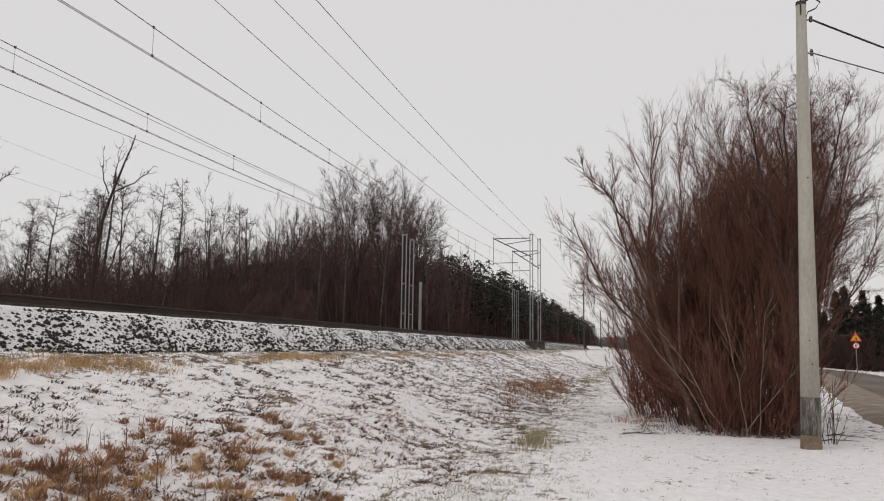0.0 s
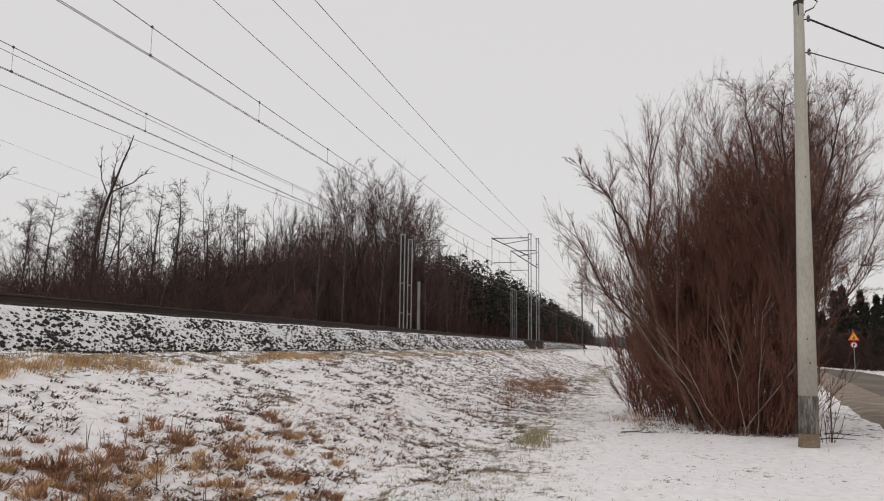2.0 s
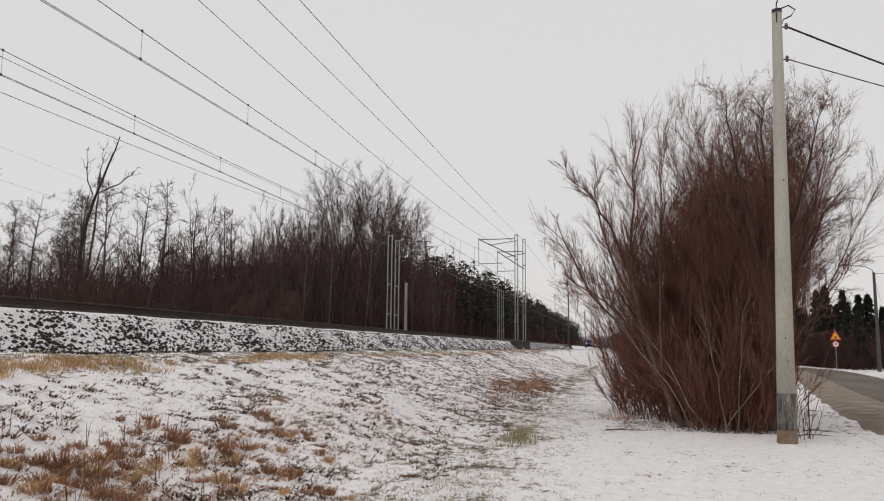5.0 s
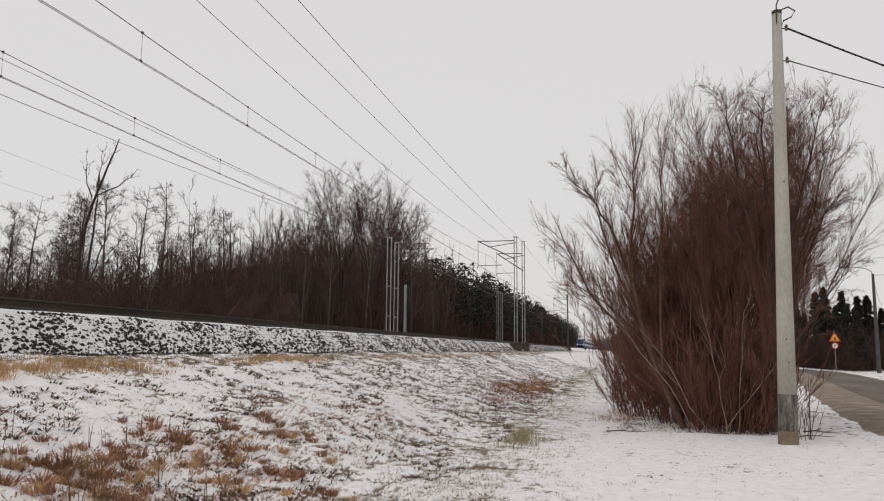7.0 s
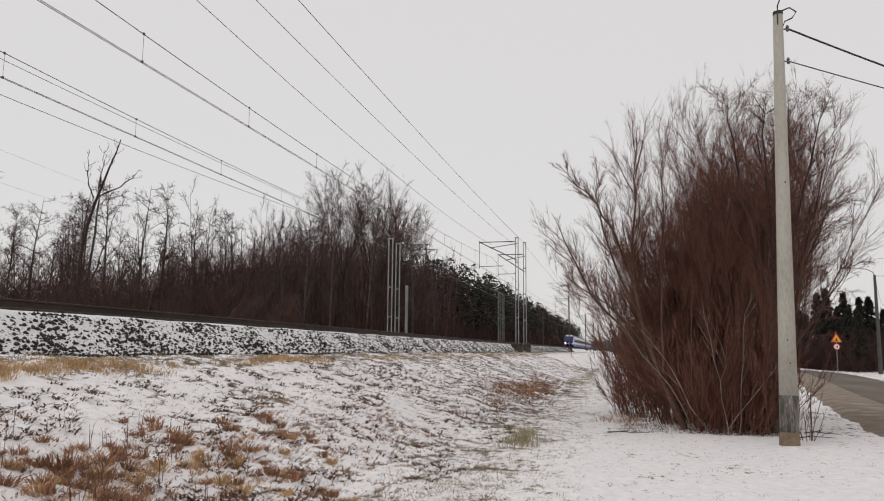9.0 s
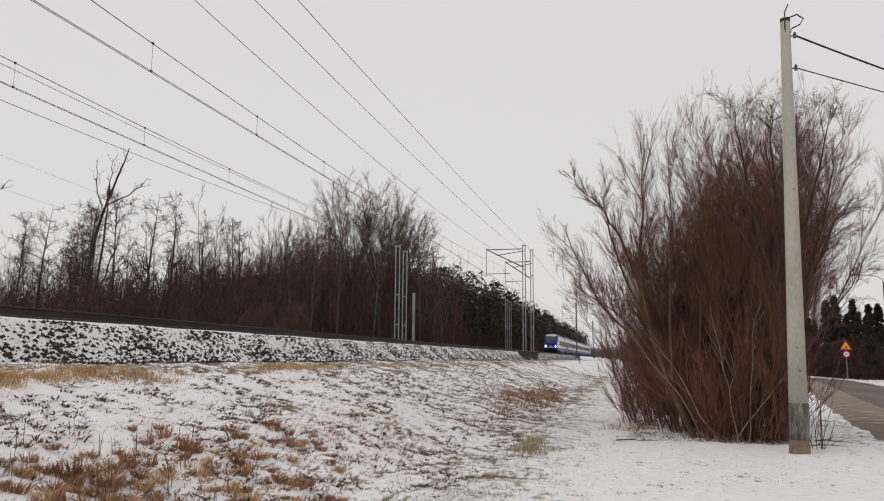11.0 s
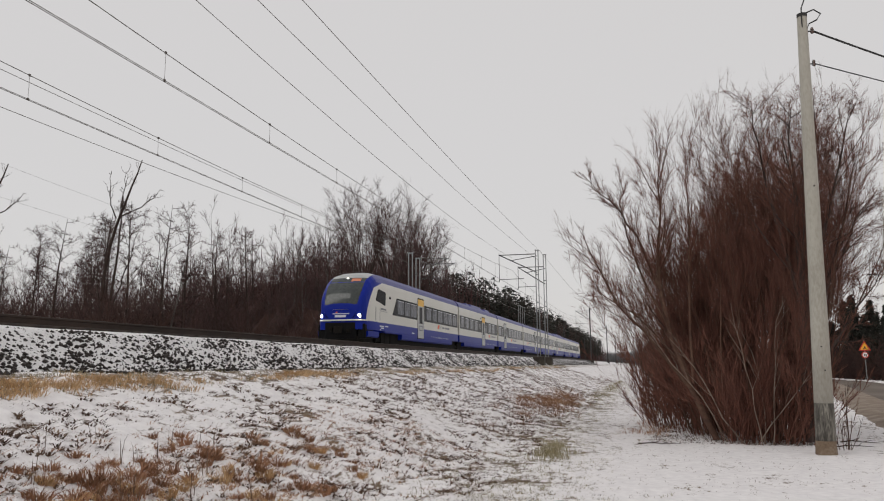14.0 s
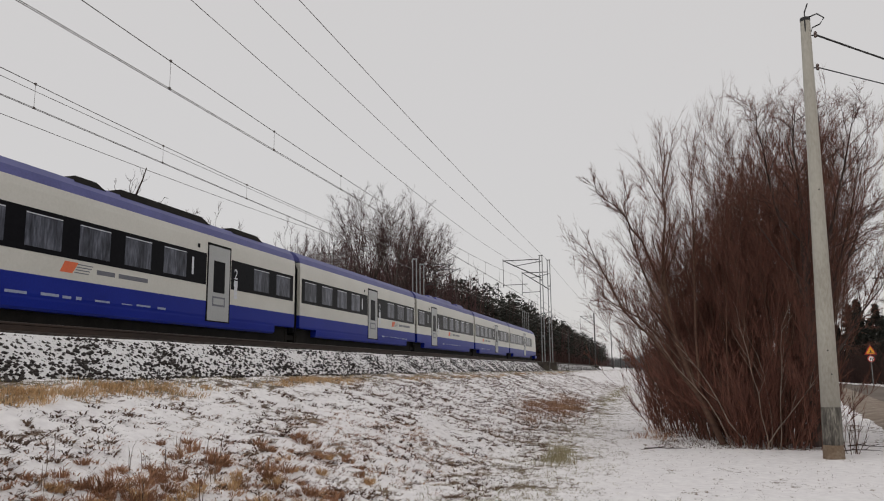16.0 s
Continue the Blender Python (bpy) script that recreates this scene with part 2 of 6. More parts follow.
def part(name, geo, mat, parent, label="", smooth=False):
    ob = new(name, mesh_of(name, geo.v, geo.f, mat, smooth))
    ob.parent = parent
    return tagged(ob, label)


def thing(name, label, category, group="", kind="", at=None):
    ob = new(name)
    ob.empty_display_size = 0.2
    if at is not None:
        ob.matrix_basis = at
    return tagged(ob, label, category, group, kind)


def solid(name, geo, mat, label, category, group="", kind="", smooth=False):
    return tagged(new(name, mesh_of(name, geo.v, geo.f, mat, smooth)), label, category, group, kind)


# ---- the lie of the land ----
PROFILE_X = [-900, -60, -24, -19.5, -17.4, -9.2, -8.5, -7.2, -6.5, -4.8, -3.0, -2.0, -1.0, 0.5, 5, 12, 30, 900]
PROFILE_Z = [0.5, 0.6, 0.7, 0.9, 1.45, 1.46, 1.46, 1.34, 1.18, 0.62, 0.06, -0.06, -0.08, -0.12, -0.12, -0.10, 0.1, 0.5]


def land(x, y):
    """Height of the ground: bank and flat, with lumps."""
    x, y = np.asarray(x, float), np.asarray(y, float)
    z = np.interp(x, PROFILE_X, PROFILE_Z)
    bank = np.clip(1 - np.abs(x + 4.6) / 3.2, 0, 1)
    lump = 0.05 * np.sin(1.7 * x + 0.9 * y) * np.sin(1.1 * y - 0.6 * x) + 0.035 * np.sin(3.9 * x - 2.3 * y + 1) * np.sin(3.1 * y + 1.2 * x)
    small = 0.018 * np.sin(9.1 * x + 4.3 * y) * np.sin(7.7 * y - 5.2 * x + 2) + 0.012 * np.sin(17 * x - 11 * y) * np.sin(15 * y + 8 * x)
    flat = np.clip((x + 2.4) / 1.6, 0, 1)
    return z + (lump + small) * (1 - 0.72 * flat) * np.clip((x + 8.9) / 1.0, 0.15, 1) + bank * 0.05 * np.sin(0.5 * y + x)

# ---- ground, road, track ----
def steps(parts):
    out = []
    for a, b, d in parts:
        out += list(np.arange(a, b, d))
    return np.array(out + [parts[-1][1]])


def build_ground():
    xs = steps([(-900, -100, 100), (-100, -24, 6), (-24, -9.5, 0.5), (-9.5, 5.5, 0.1), (5.5, 30, 0.7), (30, 100, 8), (100, 900, 100)])
    ys = steps([(-300, -20, 40), (-20, 3, 1.5), (3, 28, 0.11), (28, 60, 0.3), (60, 200, 2), (200, 1000, 40), (1000, 3000, 250)])
    gx, gy = np.meshgrid(xs, ys)
    v = np.stack([gx, gy, land(gx, gy)], -1).reshape(-1, 3)
    nx, ny = len(xs), len(ys)
    i = (np.arange(ny - 1)[:, None] * nx + np.arange(nx - 1)[None]).ravel()
    me = fast_mesh("ground", v, np.stack([i, i + 1, i + nx + 1, i + nx], 1), SNOWY)
    me.shade_smooth()
    return tagged(new("ground", me), "thin snow over tufted brown grass", "ground", kind="structure")


build_ground()

ROAD_Y = [-60, 0, 17.7, 34.5, 52, 66, 76, 86, 100, 400]
ROAD_X = [7.4, 7.3, 8.1, 10.6, 13.6, 15.8, 16.4, 14.5, 10.0, 10.0]


def road_x(y):
    return np.interp(y, ROAD_Y, ROAD_X)


def build_road():
    ys = np.concatenate([np.arange(-60, 100, 1.0), np.arange(100, 400, 10)])
    rx = np.convolve(np.pad(road_x(ys), 6, "edge"), np.ones(13) / 13, "valid")

    def strip(name, offs, zs, mat, label, wav):
        v, n = [], len(offs)
        for y, x in zip(ys, rx):
            w = wav * (math.sin(y * 1.3) + 0.6 * math.sin(y * 3.1 + 1))
            v += [(x + o + (w if abs(o) > 2 else 0), y, z) for o, z in zip(offs, zs)]
        f = [(a * n + i, a * n + i + 1, (a + 1) * n + i + 1, (a + 1) * n + i) for a in range(len(ys) - 1) for i in range(n - 1)]
        return tagged(new(name, mesh_of(name, v, f, mat, True)), label, "road", kind="structure")

    strip("road", [-2.1, -2.05, 0, 2.05, 2.1], [-0.10, -0.035, 0.0, -0.035, -0.10], M_ROAD, "grey-brown worn asphalt road, wet and gritty", 0.03)
    strip("road_verge", [-3.0, -2.5, -1.9, -1.15], [-0.17, -0.06, -0.026, -0.004], M_GRIT, "brown grit strip along the road", 0.045)
    strip("road_verge", [1.95, 2.4, 2.75], [-0.028, -0.06, -0.17], M_GRIT, "brown grit strip along the road", 0.045)


build_road()
RAIL_Z = 2.42
TRACKS = (-11.0, -15.0)


def build_track_bed():
    out = [(-18.9, 1.0), (-17.2, 2.12), (-16.3, 2.20), (-13.0, 2.18), (-9.75, 2.20), (-9.35, 2.12), (-8.45, 1.44), (-8.45, 0.9), (-18.9, 0.7)]
    ys = list(np.arange(-60, 60, 1.5)) + list(np.arange(60, 900, 20))
    g = Geo()
    rings = []
    for y in ys:
        rings.append([(x, y, z + (0.012 * math.sin(y * 2.7 + x * 3) if z > 0.95 else 0)) for x, z in out])
    g.loft(rings)
    return solid("track_bed", g, M_BED, "snow-dusted dark ballast bed of the railway", "track bed", kind="structure")


def bed_material():
    m = material("snowy_ballast", [(0.04, 0.034, 0.03), (0.70, 0.69, 0.70), (0.80, 0.795, 0.80)], 22.0, 45.0, 0.9, bump=0.9, bump_dist=0.04)
    e = m.node_tree.nodes["Color Ramp"].color_ramp.elements
    e[0].position, e[1].position, e[2].position = 0.35, 0.385, 0.56
    return m


M_BED = bed_material()
build_track_bed()


def rail_outline(s):
    return [(s - 0.065, 0), (s + 0.065, 0), (s + 0.065, 0.012), (s + 0.012, 0.032), (s + 0.012, 0.125), (s + 0.035, 0.138), (s + 0.035, 0.165), (s + 0.028, 0.172),
            (s - 0.028, 0.172), (s - 0.035, 0.165), (s - 0.035, 0.138), (s - 0.012, 0.125), (s - 0.012, 0.032), (s - 0.065, 0.012)]


def build_rails():
    for x in TRACKS:
        for s in (-0.753, 0.753):
            g = Geo().prism([(u, v + RAIL_Z - 0.172) for u, v in rail_outline(x + s)], 1, -80, 900)
            r = solid("rail", g, M_RUST, "rust-brown steel rail on the ballast", "rail", "rails", "structure")
            part("rail_head", Geo().box(x + s - 0.024, x + s + 0.024, -80, 900, RAIL_Z - 0.002, RAIL_Z + 0.002), M_RAILTOP, r, "polished running surface")


build_rails()


def build_sleepers():
    """Sleepers of the near line one by one; the rest in one piece."""
    root = thing("sleeper_row", "dark sleepers of the near track, their ends showing", "sleepers", kind="structure")
    g = Geo().box(-1.25, 1.25, -0.12, 0.12, -0.17, 0, 0.015)
    me = mesh_of("sleeper", g.v, g.f, M_SLEEPER)
    for i in range(190):
        o = new("sleeper", me)
        o.parent, o.location = root, (TRACKS[0] + 0.02 * math.sin(i * 7.3), -14 + 0.6 * i, RAIL_Z - 0.175)
    g = Geo()
    for i in range(300):
        y = -14 + 0.6 * i
        g.box(TRACKS[1] - 1.25, TRACKS[1] + 1.25, y - 0.12, y + 0.12, RAIL_Z - 0.35, RAIL_Z - 0.176)
    solid("sleeper_row", g, M_SLEEPER, "dark sleepers of the far track", "sleepers", kind="stuff")


build_sleepers()


def stones(name, n, region, size, mat, label, seed, sink=0.35):
    """Broken stones strewn over a region given by a function of (u, v) in 0..1."""
    rng = np.random.default_rng(seed)
    base = np.array([(1, 0, 0), (-1, 0, 0), (0, 1, 0), (0, -1, 0), (0, 0, 1), (0, 0, -1)], float)
    tri = np.array([(0, 2, 4), (2, 1, 4), (1, 3, 4), (3, 0, 4), (2, 0, 5), (1, 2, 5), (3, 1, 5), (0, 3, 5)])
    p = region(rng.random(n), rng.random(n))
    s = size * (0.5 + rng.random((n, 1, 1)) ** 2 * 1.3)
    v = base[None] * (0.7 + 0.6 * rng.random((n, 6, 1))) + rng.normal(0, 0.16, (n, 6, 3))
    a = rng.random(n) * 6.283
    c, d = np.cos(a)[:, None], np.sin(a)[:, None]
    v = np.stack([v[..., 0] * c - v[..., 1] * d, v[..., 0] * d + v[..., 1] * c, v[..., 2] * 0.75], -1) * s
    v = v + p[:, None, :] - np.array([0, 0, size * sink])
    f = (tri[None] + 6 * np.arange(n)[:, None, None]).reshape(-1, 3)
    return tagged(new(name, fast_mesh(name, v.reshape(-1, 3), f, mat)), label, "stones", kind="stuff")


def slope_place(u, v):
    y = 2 + 150 * u ** 1.7
    x = -9.45 + 1.15 * v
    z = np.interp(x, [-9.75, -9.35, -8.45, -8.2], [2.20, 2.12, 1.46, 1.45])
    return np.stack([x, y, z + 0.012 * np.sin(y * 2.7 + x * 3)], 1)


stones("ballast_stones", 26000, slope_place, 0.030, M_STONE, "dark broken ballast stones poking through snow", 3, 0.2)
# ---- overhead line ----
MAST_Z = 1.38


def mast(name, x, y, top, base=MAST_Z, gap=0.24, double=True, mat=None, label="", footing=True):
    """A mast of two channel irons tied by plates, or of one beam, on a concrete foot; at its base, tall along z."""
    mat = mat or M_STEEL
    root = thing(name, label, "mast", "overhead line masts", at=pose(x, y, base))
    h = top - base
    if double:
        for s in (-1, 1):
            o = [(s * gap / 2 - 0.035, -0.06), (s * gap / 2 + 0.035, -0.06), (s * gap / 2 + 0.035, 0.06), (s * gap / 2 - 0.035, 0.06)]
            part("channel", Geo().prism(o, 2, 0.2, h), mat, root)
        for k in range(int(h / 2.5)):
            z = 0.6 + k * 2.5
            part("tie_plate", Geo().box(-gap / 2 - 0.03, gap / 2 + 0.03, -0.07, 0.07, z, z + 0.09), mat, root)
        part("cap", Geo().box(-gap / 2 - 0.06, gap / 2 + 0.06, -0.09, 0.09, h, h + 0.07), mat, root)
    else:
        o = [(-0.11, -0.11), (0.11, -0.11), (0.11, -0.09), (0.015, -0.08), (0.015, 0.08), (0.11, 0.09), (0.11, 0.11), (-0.11, 0.11), (-0.11, 0.09), (-0.015, 0.08), (-0.015, -0.08), (-0.11, -0.09)]
        part("beam", Geo().prism(o, 2, 0.2, h), mat, root)
    if footing:
        part("footing", Geo().box(-0.5, 0.5, -0.5, 0.5, -0.5, 0.86, 0.04), M_FOOTING, root, "snow-capped dark concrete footing")
    return root


def insulator(g, a, b, n=5, r=0.055):
    a, b = Vector(a), Vector(b)
    path, rad = [], []
    for k in range(n):
        for t, q in ((0.0, 0.02), (0.25, r), (0.6, r * 0.8), (0.9, 0.02)):
            path.append(tuple(a.lerp(b, (k + t) / n)))
            rad.append(q)
    return g.tube(path, rad, 8)


def cantilever(root, x, base, reach, z_top, z_contact, mat, y=0.0):
    """Bracket on a mast: top tie, slanted strut, registration arm and hangers, towards -x."""
    tip = -reach
    zt, zc = z_top - base, z_contact - base
    part("top_tie", Geo().tube([(-0.1, y, zt), (tip + 0.1, y, zt)], 0.042), mat, root)
    part("strut", Geo().tube([(0.0, y, zt - 1.7), (tip, y, zt + 0.02)], 0.05), mat, root)
    part("brace", Geo().tube([(0.05, y, zt - 0.18), (tip * 0.72, y, zt - 0.55)], 0.035), mat, root)
    part("hanger", Geo().tube([(tip, y, zt + 0.15), (tip + 0.02, y, zc + 0.1)], 0.025), mat, root)
    part("registration_arm", Geo().tube([(tip * 0.35, y, zc + 0.32), (tip - 0.02, y, zc + 0.28), (tip - 0.05, y, zc + 0.03)], 0.03), mat, root)
    part("insulator", insulator(Geo(), (tip * 0.12, y, zt), (tip * 0.30, y, zt)), M_PORCELAIN, root, "ribbed brown insulator")
    part("insulator", insulator(Geo(), (tip * 0.12, y, zt - 1.5), (tip * 0.28, y, zt - 1.22)), M_PORCELAIN, root, "ribbed brown insulator")


def build_masts():
    a = mast("anchor_mast", -8.72, 67.6, 11.72, label="grey double-channel catenary mast on a dark footing")
    cantilever(a, -8.72, MAST_Z, 3.45, 11.42, 8.9, M_STEEL_DARK)
    b = mast("anchor_mast", -8.65, 72.8, 12.02, label="grey double-channel catenary mast on a dark footing")
    cantilever(b, -8.65, MAST_Z, 2.6, 10.9, 8.7, M_STEEL_DARK)
    for i, y in enumerate((147, 218, 289, 360, 431, 502)):
        m = mast("catenary_mast", -9.2, y, 12.2, double=False, mat=M_STEEL_DARK, label="single steel catenary mast beside the track")
        cantilever(m, -9.2, MAST_Z, 2.6, 11.6, 8.9, M_STEEL_DARK)
    for y, top in ((61.0, 10.95), (63.2, 10.8)):
        c = mast("anchor_mast", -18.6, y, top, base=1.2, gap=0.34, label="pale double-channel catenary mast against the wood")
        c.rotation_euler = (0, 0, 0)
        cantilever_far(c, top)
    mast("signal_post", -18.6, 66.2, 7.4, base=1.2, double=False, label="short pale steel post beside the track")
    for y in (120.8, 125.0):
        c = mast("anchor_mast", -18.6, y, 10.9, base=1.2, gap=0.3, label="pale double-channel catenary mast against the wood")
        cantilever_far(c, 10.9)
    for y in (193, 264, 335):
        mast("catenary_mast", -18.6, y, 10.9, base=1.2, double=False, mat=M_STEEL_DARK, label="single steel catenary mast beside the track")


def cantilever_far(c, top):
    z = top - 1.2
    part("top_tie", Geo().tube([(0.1, 0, z - 0.5), (3.3, 0, z - 0.55)], 0.028), M_STEEL_DARK, c)
    part("strut", Geo().tube([(0.0, 0, z - 2.0), (3.4, 0, z - 0.5)], 0.034), M_STEEL_DARK, c)
    part("registration_arm", Geo().tube([(1.2, 0, z - 2.2), (3.4, 0, z - 2.25), (3.5, 0, z - 2.45)], 0.02), M_STEEL_DARK, c)


build_masts()


def sag(p, q, drop, n=24):
    p, q = Vector(p), Vector(q)
    return [tuple(p.lerp(q, k / n) - Vector((0, 0, 4 * drop * (k / n) * (1 - k / n)))) for k in range(n + 1)]


def wire(name, spans, r, label, group=""):
    """A wire hung over several spans of (from, to, sag)."""
    path = []
    for p, q, d in spans:
        path += sag(p, q, d)[(1 if path else 0):]
    return solid(name, Geo().tube(path, r, 5), M_WIRE, label, "wire", group)


def catenary(x, zc, zm, name, spans):
    """Contact pair, carrying wire and droppers over the given spans along y."""
    st = 0.2
    carry = wire("carrying_wire", [((x - 0.05, a, zm), (x + 0.05, b, zm), d) for a, b, d in spans], 0.011, "dark carrying wire of the overhead line", "overhead wires")
    for o in (-0.03, 0.03):
        wire("contact_wire", [((x + o + (st if k % 2 else -st) * 0.3, a, zc), (x + o - (st if k % 2 else -st) * 0.3, b, zc), 0.03) for k, (a, b, d) in enumerate(spans)], 0.0085,
             "dark contact wire above the track", "overhead wires")
    for a, b, d in spans:
        n = max(2, int((b - a) / 5.5))
        for k in range(n):
            t = (k + 0.5) / n
            y = a + (b - a) * t
            if y < 6 or y > 160:
                continue
            z1 = zm - 4 * d * t * (1 - t)
            g = Geo().tube([(x, y, zc - 0.03 * 4 * t * (1 - t)), (x, y, z1)], 0.006, 4)
            dr = solid("dropper", g, M_WIRE, "thin dropper between carrying and contact wire", "wire", "droppers")
            for z in (zc - 0.1 * t * (1 - t), z1):
                part("clamp", Geo().box(x - 0.02, x + 0.02, y - 0.03, y + 0.03, z - 0.03, z + 0.03, 0.005), M_WIRE, dr)


def build_wires():
    far = [(67.6 + 71.5 * k, 67.6 + 71.5 * (k + 1), 0.9) for k in range(7)]
    catenary(-11.0, 8.52, 10.0, "near", [(-4, 67.6, 1.0)] + far)
    catenary(-15.0, 8.42, 9.95, "far", [(-9.5, 62, 1.0), (62, 120.8, 0.9), (120.8, 193, 0.9), (193, 264, 0.9), (264, 335, 0.9)])
    top = [(-4, 67.6)] + [(67.6, 147), (147, 218), (218, 289), (289, 360), (360, 431), (431, 502)]
    wire("feeder_wire", [((-8.4, a, 11.62), (-8.4, b, 11.62), 0.35) for a, b in top], 0.011, "dark feeder wire on the mast heads", "overhead wires")
    wire("anchor_wire", [((-11.1, -4, 12.6), (-11.0, 67.6, 11.15), 1.15)], 0.0105, "dark raised wire running to its anchor", "overhead wires")
    wire("anchor_wire", [((-10.0, -4, 12.4), (-9.2, 72.8, 11.5), 0.75)], 0.010, "dark raised wire running to its anchor", "overhead wires")
    wire("anchor_wire", [((-15.1, -9.5, 9.3), (-14.9, 63.2, 9.6), 0.6)], 0.008, "dark raised wire running to its anchor", "overhead wires")
    wire("feeder_wire", [((-18.6, -9.5, 9.9), (-18.6, 61, 10.9), 0.9), ((-18.6, 61, 10.9), (-18.6, 120.8, 10.9), 0.5)], 0.011, "dark feeder wire on the far mast heads", "overhead wires")
    wire("distant_wire", [((-40, 10, 17.0), (-42, 75, 14.2), 0.6)], 0.007, "faint wire far behind the track", "overhead wires")
    wire("distant_wire", [((-40.3, 10, 14.6), (-42, 75, 12.2), 0.6)], 0.007, "faint wire far behind the track", "overhead wires")


build_wires()


# ---- concrete pole by the path ----
def build_pole():
    base, top = Vector((3.24, 15.2, -0.16)), Vector((3.42, 15.2, 8.33))
    root = thing("utility_pole", "pale concrete utility pole with a tarred, flaking foot", "utility pole", at=pose(*base))
    h = top.z - base.z
    lean = (top.x - base.x) / h

    def ring(z, k=1.0):
        r = (0.175 - 0.085 * z / h) * k
        return [(lean * z + r * math.cos(a), r * math.sin(a), z) for a in [2 * math.pi * (i + 0.5) / 20 for i in range(20)]]

    part("shaft", Geo().loft([ring(z) for z in (0.95, 2.5, 4, 6, h - 0.04)] + [ring(h, 0.9)]), M_CONCRETE, root, smooth=True)
    part("tarred_band", Geo().loft([ring(z, k) for z, k in ((0.28, 1.0), (0.5, 1.015), (0.8, 1.015), (0.955, 1.012))]), M_TAR, root, "dark flaking tar band", smooth=True)
    part("foot", Geo().loft([ring(z, k) for z, k in ((-0.35, 1.1), (0.0, 1.06), (0.2, 1.03), (0.285, 1.0))]), M_FOOT, root, "soil-brown stained foot", smooth=True)
    part("head_cap", Geo().loft([ring(h - 0.06, 1.05), ring(h + 0.01, 1.05), ring(h + 0.02, 0.7)]), M_CABLE, root, "dark cap")
    for z, s in ((1.55, 1), (1.98, -1), (5.0, 1)):
        part("bolt_hole", Geo().tube([(lean * z + s * 0.02, -0.14, z), (lean * z + s * 0.02, -(0.178 - 0.085 * z / h), z)], 0.014, 8), M_CABLE, root, "small dark hole")
    hx, hz = lean * h, h
    part("conductor_loop", Geo().tube([(hx - 0.02, -0.06, hz - 0.5), (hx - 0.03, -0.1, hz - 0.1), (hx - 0.01, -0.05, hz + 0.12), (hx + 0.06, -0.03, hz + 0.3)], 0.013, 5), M_CABLE, root)
    part("conductor_loop", Geo().tube([(hx + 0.05, 0, hz + 0.02), (hx + 0.22, 0, hz + 0.08), (hx + 0.34, 0, hz - 0.02), (hx + 0.26, 0, hz - 0.14), (hx + 0.12, 0, hz - 0.2), (hx + 0.08, 0, hz - 0.3)], 0.014, 6), M_CABLE, root)
    for z in (hz - 0.36, hz - 1.03):
        part("hook", Geo().tube([(lean * z, 0.0, z), (lean * z + 0.16, 0, z), (lean * z + 0.17, 0, z + 0.04)], 0.014, 6), M_STEEL_DARK, root)
        part("insulator", insulator(Geo(), (lean * z + 0.17, 0, z - 0.05), (lean * z + 0.17, 0, z + 0.08), 2, 0.035), M_PORCELAIN, root)
    far = Vector((26, 33, 8.0))
    for z, drop, r in ((hz - 0.36, 0.75, 0.019), (hz - 1.03, 0.3, 0.011)):
        a = base + Vector((lean * z + 0.18, 0, z))
        b = far + Vector((0, 0, 0 if r > 0.015 else -0.6))
        c = solid("overhead_cable", Geo().tube(sag(a, b, drop, 60), r, 6), M_CABLE, "black twisted overhead cable from the concrete pole", "cable", "pole cables")
        tw = []
        for k, p in enumerate(sag(a, b, drop, 260)):
            if k < 130:
                tw.append((p[0], p[1] + r * 0.8 * math.cos(k * 1.4), p[2] + r * 0.8 * math.sin(k * 1.4)))
        part("strand", Geo().tube(tw, r * 0.55, 4), M_CABLE, c)
    # the pole beyond the road to which the cables run
    p2 = thing("utility_pole", "grey concrete utility pole beyond the road", "utility pole", at=pose(26, 33, 0))
    part("shaft", Geo().tube([(0, 0, -0.3), (0, 0, 8.3)], [0.17, 0.1], 12), M_CONCRETE, p2)


build_pole()


# ---- road sign and street lamp ----
M_YELLOW = material("sign_yellow", [(0.72, 0.34, 0.02), (0.80, 0.42, 0.03)], 4, 30, 0.45, bump=0.02)
M_SIGNRED = material("sign_red", [(0.5, 0.03, 0.02), (0.6, 0.05, 0.03)], 4, 30, 0.45, bump=0.02)
M_WHITE = material("sign_white", [(0.70, 0.70, 0.70), (0.80, 0.80, 0.80)], 4, 30, 0.45, bump=0.02)
M_BLACK = material("sign_black", [(0.015, 0.015, 0.015), (0.03, 0.03, 0.03)], 4, 30, 0.5, bump=0.02)


